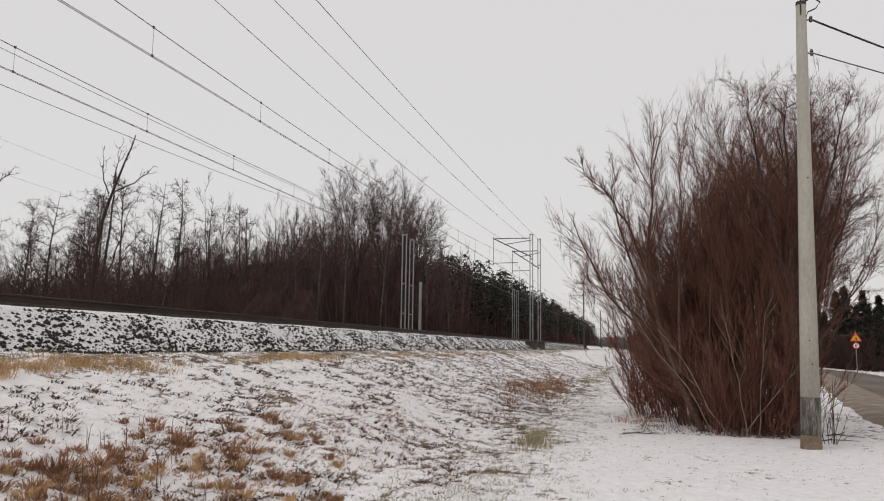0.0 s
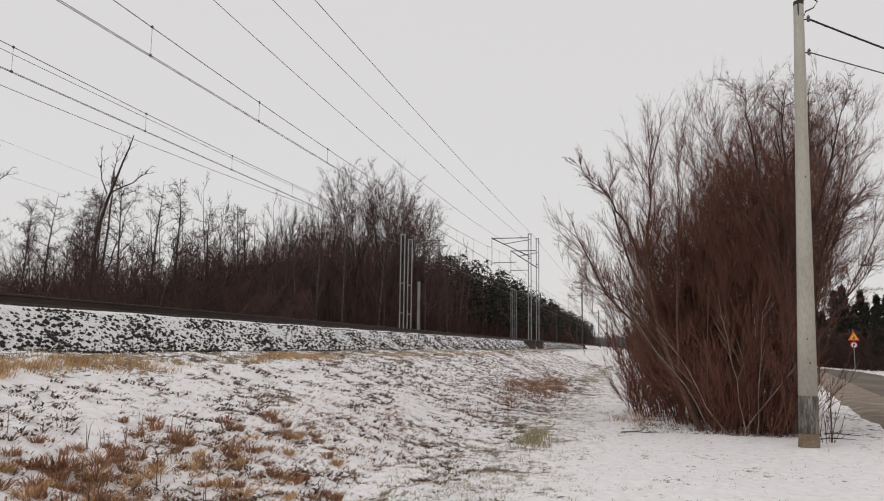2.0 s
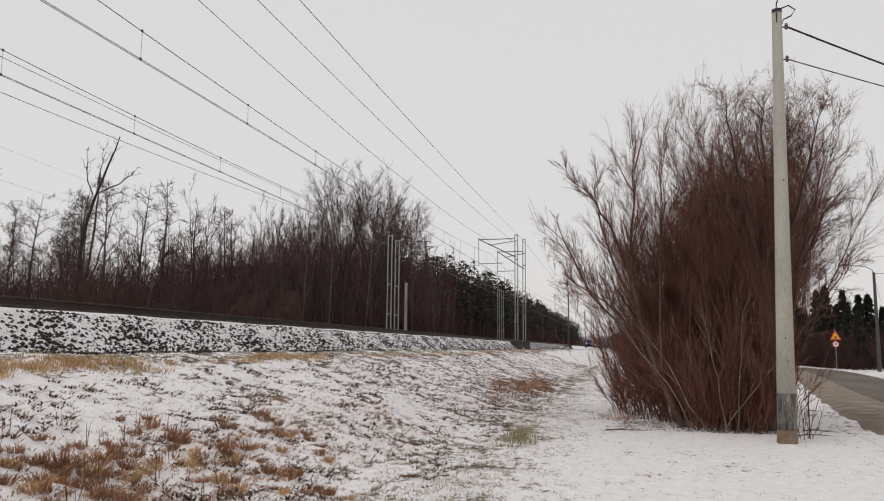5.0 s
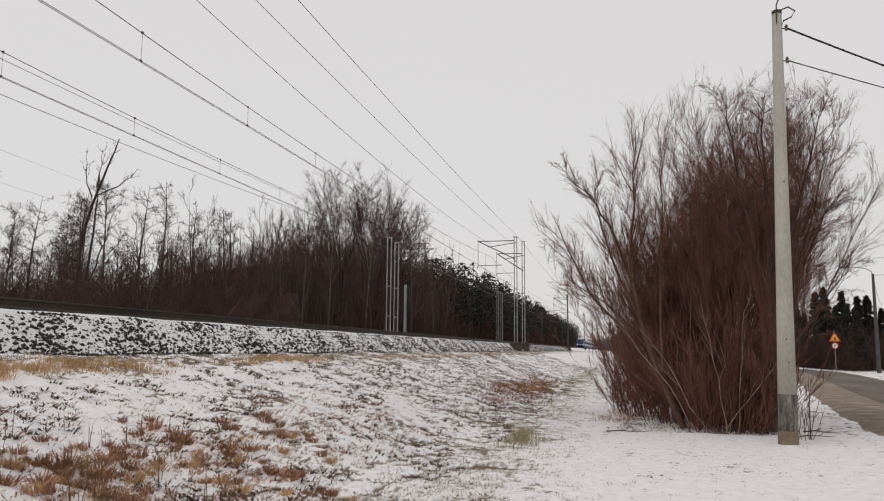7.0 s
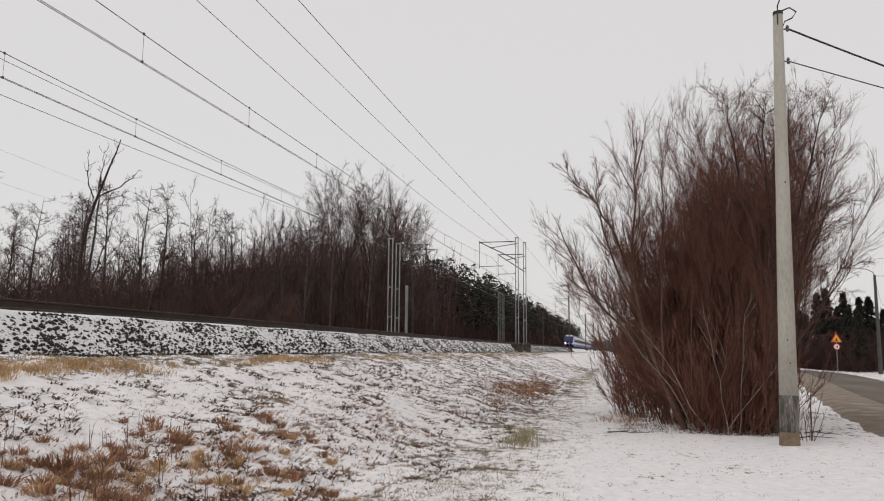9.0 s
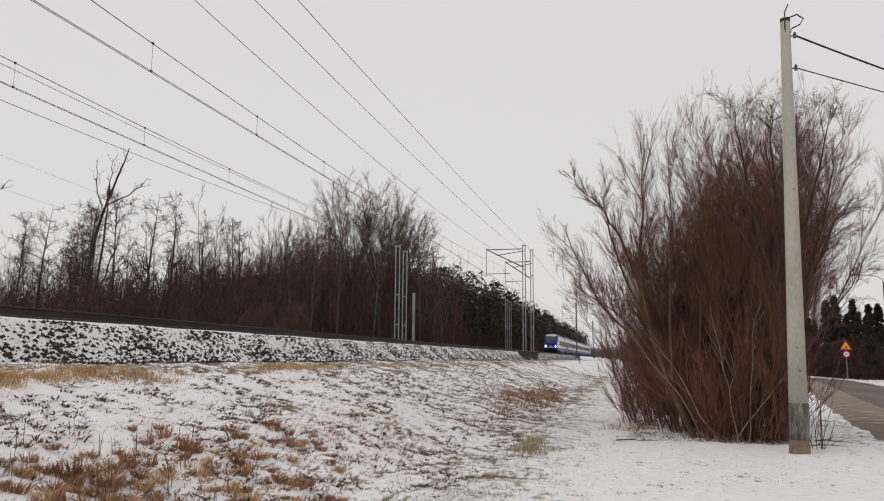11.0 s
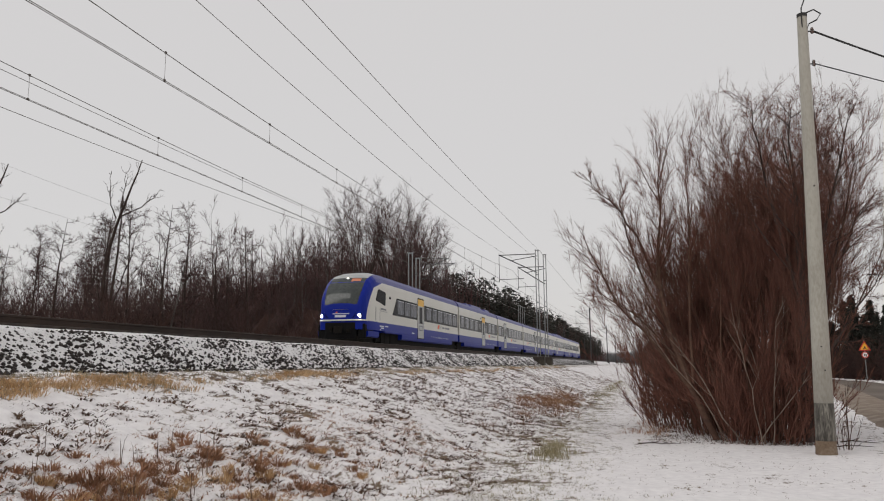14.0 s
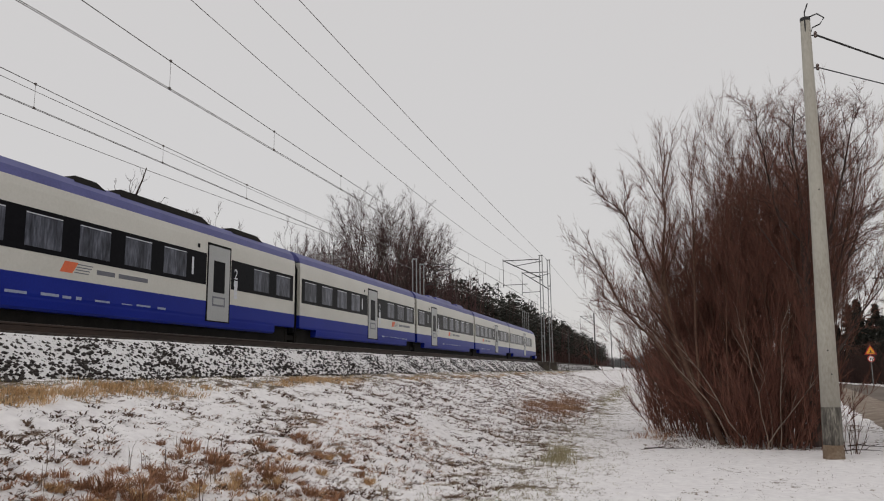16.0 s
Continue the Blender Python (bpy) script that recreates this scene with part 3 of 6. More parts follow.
def build_sign():
    root = thing("road_sign", "yellow triangular warning sign above a round speed sign", "road sign", at=pose(17.95, 70, -0.15))
    part("post", Geo().tube([(0, 0.06, -0.2), (0, 0.06, 3.55)], 0.035, 8), M_STEEL, root)

    def tri(c, r, y0, y1):
        return Geo().prism([(r * math.cos(a), c + r * math.sin(a)) for a in [math.pi / 2 + 2 * math.pi * k / 3 for k in range(3)]], 1, y0, y1)

    t = part("warning_plate", tri(2.93, 0.54, 0.0, 0.02), M_SIGNRED, root, "red-edged triangular plate")
    part("field", tri(2.93, 0.40, -0.006, 0.0), M_YELLOW, t, "yellow field")
    part("symbol", Geo().box(-0.14, 0.14, -0.01, -0.006, 2.77, 2.83), M_BLACK, t)
    part("symbol", Geo().box(-0.04, 0.07, -0.01, -0.006, 2.85, 3.0), M_BLACK, t)
    s = part("speed_plate", Geo().tube([(0, 0.0, 2.30), (0, 0.02, 2.30)], 0.27, 20), M_SIGNRED, root, "round red-edged plate")
    part("field", Geo().tube([(0, -0.006, 2.30), (0, 0.0, 2.30)], 0.20, 20), M_WHITE, s, "white field")
    for dx in (-0.085, 0.03):
        part("digit_bar", Geo().box(dx, dx + 0.055, -0.01, -0.006, 2.2, 2.4), M_BLACK, s)


def build_lamp():
    root = thing("street_lamp", "concrete street lamp with a curved arm over the road", "street lamp", at=pose(20.0, 66, 0.0))
    part("shaft", Geo().tube([(0, 0, -0.3), (0, 0, 7.8)], [0.17, 0.1], 12), M_STEEL_DARK, root)
    part("arm", Geo().tube([(0, 0, 7.5), (-0.1, 0, 8.0), (-0.5, 0, 8.25), (-1.2, 0, 8.35), (-1.7, 0, 8.4)], 0.035, 6), M_STEEL, root)
    part("lantern", Geo().loft([[(x, w * math.cos(a), 8.4 + 0.5 * w * math.sin(a)) for a in [2 * math.pi * k / 8 for k in range(8)]] for x, w in ((-1.6, 0.06), (-1.8, 0.14), (-2.2, 0.16), (-2.45, 0.06))]),
         M_STEEL_DARK, root, "flat grey lantern")
    solid("overhead_cable", Geo().tube(sag((20.0, 66, 7.7), (26, 33, 8.0), 0.8), 0.015, 5), M_CABLE, "thin black cable between the poles", "cable", "pole cables")
    solid("overhead_cable", Geo().tube(sag((20.0, 66, 7.7), (34, 110, 8.0), 0.8), 0.015, 5), M_CABLE, "thin black cable between the poles", "cable", "pole cables")


build_sign()
build_lamp()

# ---- trees and shrubs ----
def grow(rng, start, way, length, n, wiggle, up):
    """Paths of n points that set out from start along way, wander and bend upwards."""
    p, d = start.copy(), way / np.linalg.norm(way, axis=1, keepdims=True)
    out = [p.copy()]
    for _ in range(n - 1):
        d = d + rng.normal(0, wiggle, d.shape) + np.array([0, 0, up])
        d /= np.linalg.norm(d, axis=1, keepdims=True)
        p = p + d * (length / (n - 1))[:, None]
        out.append(p.copy())
    return np.stack(out, 1)


def sprout(rng, paths, k, lo, hi, spread, lift=0.0):
    """k starts and ways on each path, between the shares lo and hi of its length, leaning off it by spread radians."""
    b, n, _ = paths.shape
    who = np.repeat(np.arange(b), k)
    t = lo + (hi - lo) * rng.random(b * k)
    i = np.minimum((t * (n - 1)).astype(int), n - 2)
    fr = (t * (n - 1) - i)[:, None]
    start = paths[who, i] * (1 - fr) + paths[who, i + 1] * fr
    tan = paths[who, i + 1] - paths[who, i]
    tan /= np.linalg.norm(tan, axis=1, keepdims=True)
    side = np.cross(tan, rng.normal(size=tan.shape))
    side /= np.linalg.norm(side, axis=1, keepdims=True)
    a = (spread * (0.6 + 0.8 * rng.random(b * k)))[:, None]
    return start, tan * np.cos(a) + side * np.sin(a) + np.array([0, 0, lift]), t


def tubes(paths, r0, r1, sides=3):
    """Tapering tubes round all the paths at once: vertices and quads."""
    b, n, _ = paths.shape
    ax = paths[:, -1] - paths[:, 0]
    ax /= np.linalg.norm(ax, axis=1, keepdims=True) + 1e-9
    u = np.cross(ax, np.where(np.abs(ax[:, 2:3]) < 0.8, [[0, 0, 1.0]], [[1.0, 0, 0]]))
    u /= np.linalg.norm(u, axis=1, keepdims=True) + 1e-9
    w = np.cross(ax, u)
    s = np.linspace(0, 1, n)[None, :]
    r = np.asarray(r0).reshape(-1, 1) * (1 - s) + np.asarray(r1).reshape(-1, 1) * s
    a = 2 * np.pi * np.arange(sides) / sides
    ring = u[:, None, None] * np.cos(a)[None, None, :, None] + w[:, None, None] * np.sin(a)[None, None, :, None]
    v = paths[:, :, None] + ring * r[:, :, None, None]
    base = (np.arange(b)[:, None, None] * n + np.arange(n - 1)[None, :, None]) * sides
    i = np.arange(sides)[None, None]
    j = (i + 1) % sides
    f = np.stack([base + i, base + j, base + sides + j, base + sides + i], -1)
    return v.reshape(-1, 3), f.reshape(-1, 4)


def shoots(paths, r):
    """Three-sided tapering shoots that end in a point; the paths' last points are the tips. Triangles."""
    b, n, _ = paths.shape
    v, q = tubes(paths[:, :-1], r, np.asarray(r) * 0.6) if n > 2 else (None, None)
    ax = paths[:, -1] - paths[:, 0]
    ax /= np.linalg.norm(ax, axis=1, keepdims=True) + 1e-9
    u = np.cross(ax, np.where(np.abs(ax[:, 2:3]) < 0.8, [[0, 0, 1.0]], [[1.0, 0, 0]]))
    u /= np.linalg.norm(u, axis=1, keepdims=True) + 1e-9
    w = np.cross(ax, u)
    a = 2 * np.pi * np.arange(3) / 3
    k = 0.6 if n > 2 else 1.0
    ring = paths[:, -2][:, None] + (u[:, None] * np.cos(a)[None, :, None] + w[:, None] * np.sin(a)[None, :, None]) * np.asarray(r).reshape(-1, 1, 1) * k
    tip = np.concatenate([ring, paths[:, -1:]], 1).reshape(-1, 3)
    i = 4 * np.arange(b)[:, None]
    t = np.concatenate([i + [[0, 1, 3]], i + [[1, 2, 3]], i + [[2, 0, 3]]])
    if v is None:
        return tip, t
    return np.concatenate([v, tip]), np.concatenate([q[:, [0, 1, 2]], q[:, [0, 2, 3]], t + len(v)])


def triangles(v, f):
    return (v, np.concatenate([f[:, [0, 1, 2]], f[:, [0, 2, 3]]])) if f.shape[1] == 4 else (v, f)


def join(pieces):
    if len({f.shape[1] for _, f in pieces}) > 1:
        pieces = [triangles(v, f) for v, f in pieces]
    k, vs, fs = 0, [], []
    for v, f in pieces:
        vs.append(v), fs.append(f + k)
        k += len(v)
    return np.concatenate(vs), np.concatenate(fs)


def ramify(rng, stem, h, l1, l2, l3, r0, lo=0.2, spread=0.6, up=0.08, len1=0.34, len2=0.42, fine=1.0, taper=0.5):
    """Meshes (framework, crown): branches, side branches and fine upturned twigs on the given stems."""
    s1, d1, t1 = sprout(rng, stem, l1, lo, 0.98, spread, 0.1)
    q1 = np.repeat(h, l1) * len1 * (1.05 - taper * t1) * (0.45 + 0.85 * rng.random(len(t1)))
    b1 = grow(rng, s1, d1, q1, 5, 0.07, up)
    s2, d2, t2 = sprout(rng, b1, l2, 0.12, 0.98, spread * 0.95, 0.05)
    q2 = np.repeat(q1, l2) * len2 * (0.45 + 0.85 * rng.random(len(t2)))
    b2 = grow(rng, s2, d2, q2, 3, 0.07, up * 0.8)
    s3, d3, t3 = sprout(rng, b2, l3, 0.12, 0.98, spread, 0.05)
    q3 = np.repeat(q2, l3) * 0.5 * (0.5 + 0.8 * rng.random(len(t3)))
    b3 = grow(rng, s3, d3, q3, 2, 0.07, up * 0.6)
    thick = np.repeat(np.broadcast_to(r0, len(h)), l1) * 0.30 * (1.1 - 0.7 * t1)
    wood = join([tubes(stem, r0, np.broadcast_to(r0, len(h)) * 0.07, 6), shoots(b1, thick)])
    return wood, join([shoots(b2, 0.0034 * fine), shoots(b3, 0.0026 * fine)])


def limbs(rng, bends, depth, n=10, wobble=0.04):
    """Smooth paths of n points through bends of (x, z); depth: how far each limb leaves the plane of its tree."""
    out, long = [], []
    for k, b in enumerate(bends):
        b = np.array(b, float)
        t = np.linspace(0, 1, len(b))
        u = np.linspace(0, 1, n * 4)
        x, z = np.interp(u, t, b[:, 0]), np.interp(u, t, b[:, 1])
        ker = np.ones(9) / 9
        x, z = (np.convolve(np.pad(c, 4, "edge"), ker, "valid") for c in (x, z))
        i = np.linspace(0, n * 4 - 1, n).astype(int)
        w = rng.normal(0, wobble, (n, 3)) * np.linspace(0, 1, n)[:, None]
        out.append(np.stack([x[i], depth[k] * np.linspace(0, 1, n) ** 1.3, z[i]], 1) + w)
        long.append(np.linalg.norm(np.diff(out[-1], axis=0), axis=1).sum())
    return np.array(out), np.array(long)


def bare_tree(seed, height, stems=1, fork=0.25, limbs=16, twigs=9, fine=4, r=0.16, lean=(0, 0), limb_len=0.32, spread=0.75, lo=0.3, droop=0.05, thick=1.0, top=0.35, sway=0.04):
    """Meshes (trunk, crown) of a leafless tree that stands at the origin."""
    rng = np.random.default_rng(seed)
    way = np.array([[lean[0] + fork * rng.normal(), lean[1] + fork * rng.normal(), 1.0] for _ in range(stems)])
    st = rng.normal(0, 0.12 * (stems > 1), (stems, 3)) * [1, 1, 0] - [0, 0, 0.15]
    hs = height * (0.82 + 0.2 * rng.random(stems))
    hs[0] = height
    trunk = grow(rng, st, way, hs, 9, sway, 0.04)
    s1, d1, t1 = sprout(rng, trunk, limbs, lo, 0.97, spread, 0.1)
    l1 = np.repeat(hs, limbs) * limb_len * (1.15 - 0.75 * t1) * (0.6 + 0.7 * rng.random(len(t1)))
    limb = grow(rng, s1, d1, l1, 6, 0.07, droop)
    s2, d2, t2 = sprout(rng, limb, twigs, 0.2, 1.0, 0.7, 0.05)
    l2 = np.repeat(l1, twigs) * 0.42 * (0.5 + 0.8 * rng.random(len(t2)))
    twig = grow(rng, s2, d2, l2, 3, 0.1, droop)
    pieces = [shoots(twig, 0.012 * thick)]
    if fine:
        s3, d3, t3 = sprout(rng, twig, fine, 0.25, 1.0, 0.6)
        l3 = np.repeat(l2, fine) * 0.5 * (0.5 + 0.8 * rng.random(len(t3)))
        pieces.append(shoots(grow(rng, s3, d3, l3, 2, 0.15, droop), 0.0075 * thick))
    wood = join([tubes(trunk, r, r * 0.12, 7), tubes(limb, np.repeat(np.full(stems, r), limbs) * top * (1.1 - 0.6 * t1), 0.012 * thick, 4)])
    return wood, join(pieces)


def place_tree(name, meshes, m, label, category="tree", group="trees beyond the track", mats=None):
    root = thing(name, label, category, group, at=m)
    for n, me in meshes:
        o = new(n, me)
        o.parent = root
    return root


def tree_meshes(spec, bark, twig):
    (v1, f1), (v2, f2) = spec
    return [("trunk", fast_mesh("trunk", v1, f1, bark)), ("crown", fast_mesh("crown", v2, f2, twig))]


def fuzzy_tree(seed, height, stems, fork, l1, l2, l3, r, lo, spread, up, len1, lean=(0, 0)):
    """A slender leafless tree: straight stems in a haze of fine twigs."""
    rng = np.random.default_rng(seed)
    way = np.stack([lean[0] + fork * rng.normal(size=stems), lean[1] + fork * rng.normal(size=stems), np.ones(stems)], 1)
    h = height * (0.85 + 0.15 * rng.random(stems))
    h[0] = height
    stem = grow(rng, np.tile([[0, 0, -0.2]], (stems, 1)), way, h, 10, 0.025, 0.02)
    return ramify(rng, stem, h, l1, l2, l3, np.full(stems, r), lo=lo, spread=spread, up=up, len1=len1, fine=4.6, taper=0.75)


def round_crown(seed, height=17):
    """A broad tree: one trunk that parts into a fan of limbs under a domed crown."""
    rng = np.random.default_rng(seed)
    n = 15
    a = np.arange(n) * 2.4
    way = np.stack([0.62 * np.cos(a), 0.62 * np.sin(a), np.full(n, 1.0)], 1) * (0.4 + 0.6 * rng.random((n, 1))) + [0, 0, 0.5]
    h = height * (0.46 + 0.12 * rng.random(n))
    foot = np.stack([np.zeros(n), np.zeros(n), height * (0.34 + 0.12 * rng.random(n))], 1)
    fan = grow(rng, foot, way, h, 9, 0.035, 0.02)
    wood, crown = ramify(rng, fan, h, 12, 8, 3, 0.06, lo=0.4, spread=0.6, up=0.04, len1=0.36, fine=4.0)
    trunk = grow(rng, np.array([[0, 0, -0.2]]), np.array([[0.02, 0, 1.0]]), np.array([height * 0.62]), 6, 0.03, 0)
    return join([tubes(trunk, 0.24, 0.07, 8), wood]), crown


def dead_tree(seed):
    """An old tree whose leaders have died back: two stems and a few bare, broken arms."""
    rng = np.random.default_rng(seed)
    bends = [[(0, -0.2), (0.1, 5.0), (0.25, 9.5), (1.4, 12.9), (2.3, 15.2), (2.8, 17.4)], [(0.1, -0.2), (0.9, 5.0), (1.6, 9.0), (1.9, 12.0), (2.0, 14.0)],
             [(1.1, 12.2), (0.4, 13.4), (0.1, 14.6), (0.05, 16.2)], [(1.5, 13.0), (1.7, 14.3), (1.9, 16.1)], [(1.3, 12.4), (2.8, 12.9), (3.9, 13.5), (4.9, 14.4)],
             [(0.9, 5.0), (2.4, 8.0), (3.3, 11.0)], [(0.1, 5.2), (-0.7, 8.0), (-0.9, 10.8)]]
    path, long = limbs(rng, bends, [0.3, -0.8, 0.4, -0.3, 0.2, -0.6, 0.7], wobble=0.09)
    r = np.array([0.19, 0.14, 0.06, 0.055, 0.065, 0.08, 0.075])
    s1, d1, t1 = sprout(rng, path, 9, 0.45, 1.0, 0.75, 0.25)
    q1 = (0.35 + 1.1 * rng.random(len(t1)) ** 2)
    b1 = grow(rng, s1, d1, q1, 4, 0.2, 0.1)
    s2, d2, t2 = sprout(rng, b1, 3, 0.3, 1.0, 0.7, 0.1)
    b2 = grow(rng, s2, d2, np.repeat(q1, 3) * 0.4, 3, 0.2, 0.1)
    return join([tubes(path, r, r * 0.2, 7), shoots(b1, 0.022)]), shoots(b2, 0.013)


# kinds of bare tree, each built once
KINDS = {
    "alder": tree_meshes(fuzzy_tree(11, 12, 1, 0.0, 50, 8, 3, 0.14, 0.18, 1.15, 0.0, 0.27), M_BARK, M_TWIG),
    "alder_b": tree_meshes(fuzzy_tree(12, 12, 1, 0.0, 46, 8, 3, 0.13, 0.18, 1.05, 0.01, 0.25, (0.05, 0)), M_BARK, M_TWIG),
    "birch": tree_meshes(fuzzy_tree(13, 15, 1, 0.0, 30, 8, 3, 0.12, 0.25, 0.6, 0.04, 0.27), M_BIRCH, M_TWIG),
    "oak": tree_meshes(round_crown(14), M_BARK, M_TWIG),
    "ash": tree_meshes(fuzzy_tree(15, 15, 2, 0.12, 19, 8, 3, 0.11, 0.25, 0.62, 0.05, 0.3), M_BARK, M_TWIG),
    "sapling": tree_meshes(fuzzy_tree(16, 8, 3, 0.2, 10, 7, 3, 0.045, 0.12, 0.6, 0.06, 0.33), M_BARK, M_TWIG),
    "snag": tree_meshes(dead_tree(33), M_BARK, M_BARK),
    "pole_tree": tree_meshes(bare_tree(18, 12, limbs=7, twigs=4, fine=2, limb_len=0.12, spread=0.7, lo=0.6, droop=0.1, r=0.09, thick=1.4, lean=(0.16, 0.05)), M_BIRCH, M_TWIG),
}
KIND_HEIGHT = dict(alder=12, alder_b=12, birch=15, oak=17, ash=15, sapling=8, snag=16.5, pole_tree=12)
KIND_LABEL = dict(alder="slender leafless alder with level side twigs", alder_b="slender leafless alder with level side twigs", birch="leafless birch with a pale trunk", oak="broad leafless tree with a rounded crown",
                  ash="leafless forked tree with rising limbs", sapling="leafless many-stemmed young tree", snag="tall dead tree with broken bare leaders", pole_tree="thin leaning pale trunk with few twigs")


def stand(kind, x, y, height, turn):
    s = 1.09 * height / KIND_HEIGHT[kind]
    r = place_tree("tree", KINDS[kind], pose(x, y, float(land(x, y)), 0, 0, turn), KIND_LABEL[kind])
    r.scale = (s, s, s)


def build_wood_edge():
    rng = random.Random(5)
    # kind, x, y, height
    for k, x, y, h in (("snag", -40.4, 50, 15.3), ("alder", -42.0, 52, 13.0), ("alder_b", -38.9, 51.5, 13.0), ("alder", -37.2, 53, 13.2), ("alder", -35.6, 54, 13.6), ("alder", -55.5, 62, 14.6), ("alder_b", -60, 64, 14.2),
                       ("alder_b", -52.5, 63, 12.0), ("alder", -48, 60, 12.2), ("alder", -46.3, 58, 13.6), ("alder_b", -43.5, 55, 12.8), ("pole_tree", -37.3, 55, 11.0), ("pole_tree", -36.0, 52, 10.5),
                       ("alder", -38.3, 63, 13.3), ("ash", -37.0, 63, 14.2), ("alder_b", -35, 64, 12.9), ("ash", -33.0, 63, 12.5), ("birch", -34, 70, 13.6), ("ash", -32.3, 68, 13.6),
                       ("birch", -31.5, 68, 12.6), ("ash", -30.5, 70, 14.0), ("birch", -28.6, 66, 13.4), ("ash", -29.8, 74, 14.6), ("alder", -33, 76, 14.2), ("birch", -27.5, 70, 13.9),
                       ("oak", -29.6, 79, 18.6), ("oak", -26.8, 81, 18.0), ("birch", -26.2, 77, 15.5), ("oak", -27.0, 88, 17.0), ("ash", -25.5, 84, 14.5), ("birch", -25.8, 95, 17.5), ("oak", -28.5, 98, 18.0),
                       ("ash", -26.0, 103, 16.0), ("birch", -26.5, 110, 16.5)):
        stand(k, x, y, h, 0 if k == "snag" else rng.uniform(0, 360))
    stand("snag", -43.9, 41.0, 13.2, 0)
    stand("alder_b", -47.5, 43.0, 13.0, 100)
    # the thick of the wood between the alders and the domed trees
    for i in range(30):
        stand(rng.choice(("birch", "ash", "ash", "alder")), rng.uniform(-60, -29), rng.uniform(73, 84), rng.uniform(11.0, 13.8), rng.uniform(0, 360))
    # deeper rows
    for i in range(28):
        y = rng.uniform(72, 120)
        x = -27.5 - rng.uniform(1, 28) - max(0, 90 - y) * 0.25
        stand(rng.choice(("birch", "ash", "oak", "ash", "alder")), x, y, rng.uniform(12.5, 16.5), rng.uniform(0, 360))
    for i in range(40):
        x = rng.uniform(-80, -44)
        stand(rng.choice(("alder", "alder_b", "ash")), x, rng.uniform(60, 82), rng.uniform(9.5, 13.5), rng.uniform(0, 360))
    for i in range(22):
        x = rng.uniform(-62, -26)
        stand("sapling", x, rng.uniform(44, 66) - (x + 40) * 0.1, rng.uniform(4.5, 7.5), rng.uniform(0, 360))


build_wood_edge()


def build_far_woods():
    """The wood that runs along the line into the distance: bare trees, then pines, in one piece each."""
    rng = np.random.default_rng(8)
    n = 1100
    y = 85 + 560 * rng.random(n) ** 1.5
    x = -26.5 - 34 * rng.random(n) ** 1.6
    h = 11.5 + 5.5 * rng.random(n) - np.clip((y - 420) / 120, 0, 2)
    base = np.stack([x, y, np.full(n, 0.4)], 1)
    trunk = grow(rng, base, np.stack([rng.normal(0, 0.05, n), rng.normal(0, 0.05, n), np.ones(n)], 1), h, 4, 0.04, 0)
    s1, d1, t1 = sprout(rng, trunk, 12, 0.15, 1.0, 0.65, 0.1)
    l1 = np.repeat(h, 12) * 0.24 * (1.2 - 0.7 * t1)
    limb = grow(rng, s1, d1, l1, 3, 0.15, 0.08)
    s2, d2, t2 = sprout(rng, limb, 2, 0.3, 0.9, 0.6)
    tw = grow(rng, s2, d2, np.repeat(l1, 2) * 0.5, 2, 0.1, 0.1)
    v, f = join([tubes(trunk, 0.13, 0.03), shoots(limb, 0.035), shoots(tw, 0.022)])
    tagged(new("far_woods", fast_mesh("far_woods", v, f, M_TWIG)), "dense leafless wood beside the railway", "woods", kind="stuff")
    # pines
    n = 640
    y = 132 + 400 * rng.random(n) ** 1.3
    x = -27.0 - 22 * rng.random(n) ** 1.5  - np.clip(150 - y, 0, 20) * 0.25
    h = 14.0 + 4.5 * rng.random(n)
    base = np.stack([x, y, np.full(n, 0.4)], 1)
    trunk = grow(rng, base, np.stack([rng.normal(0, 0.03, n), rng.normal(0, 0.03, n), np.ones(n)], 1), h, 3, 0.02, 0)
    v, f = tubes(trunk, 0.15, 0.05)
    tagged(new("pine_trunks", fast_mesh("pine_trunks", v, f, M_BARK)), "dark pine trunks at the edge of the wood", "woods", kind="stuff")
    k = 190
    who = np.repeat(np.arange(n), k)
    t = 0.42 + 0.58 * rng.random(n * k)
    rad = (0.25 + 1.9 * np.sqrt(np.clip((1.02 - t) / 0.5, 0, 1))) * (0.3 + 0.8 * rng.random(n * k))
    a = rng.random(n * k) * 6.283
    c = np.stack([x[who] + rad * np.cos(a), y[who] + rad * np.sin(a), 0.4 + h[who] * t + rng.normal(0, 0.2, n * k)], 1)
    tri = rng.normal(0, 0.34, (n * k, 3, 3)) * [1, 1, 0.6] + c[:, None]
    tagged(new("pine_crowns", fast_mesh("pine_crowns", tri.reshape(-1, 3), np.arange(n * k * 3).reshape(-1, 3), M_NEEDLE)), "dark green pine crowns", "woods", kind="stuff")
    # brushwood under the trees
    n = 7000
    y = 42 + 330 * rng.random(n) ** 2.2
    x = -24.5 - 30 * rng.random(n) ** 1.5 - np.clip(66 - y, 0, 25) * 0.35
    far = rng.random(n) < 0.22
    x, y = np.where(far, rng.uniform(-110, -30, n), x), np.where(far, rng.uniform(56, 90, n), y)
    h = 1.2 + 6.0 * rng.random(n) ** 1.3
    b = np.stack([x, y, land(x, y)], 1)
    st = grow(rng, b, np.stack([rng.normal(0, 0.3, n), rng.normal(0, 0.3, n), np.ones(n)], 1), h, 3, 0.12, 0)
    s1, d1, t1 = sprout(rng, st, 5, 0.2, 1, 0.6)
    v, f = join([shoots(st, 0.03), shoots(grow(rng, s1, d1, np.repeat(h, 5) * 0.4, 2, 0.1, 0.1), 0.02)])
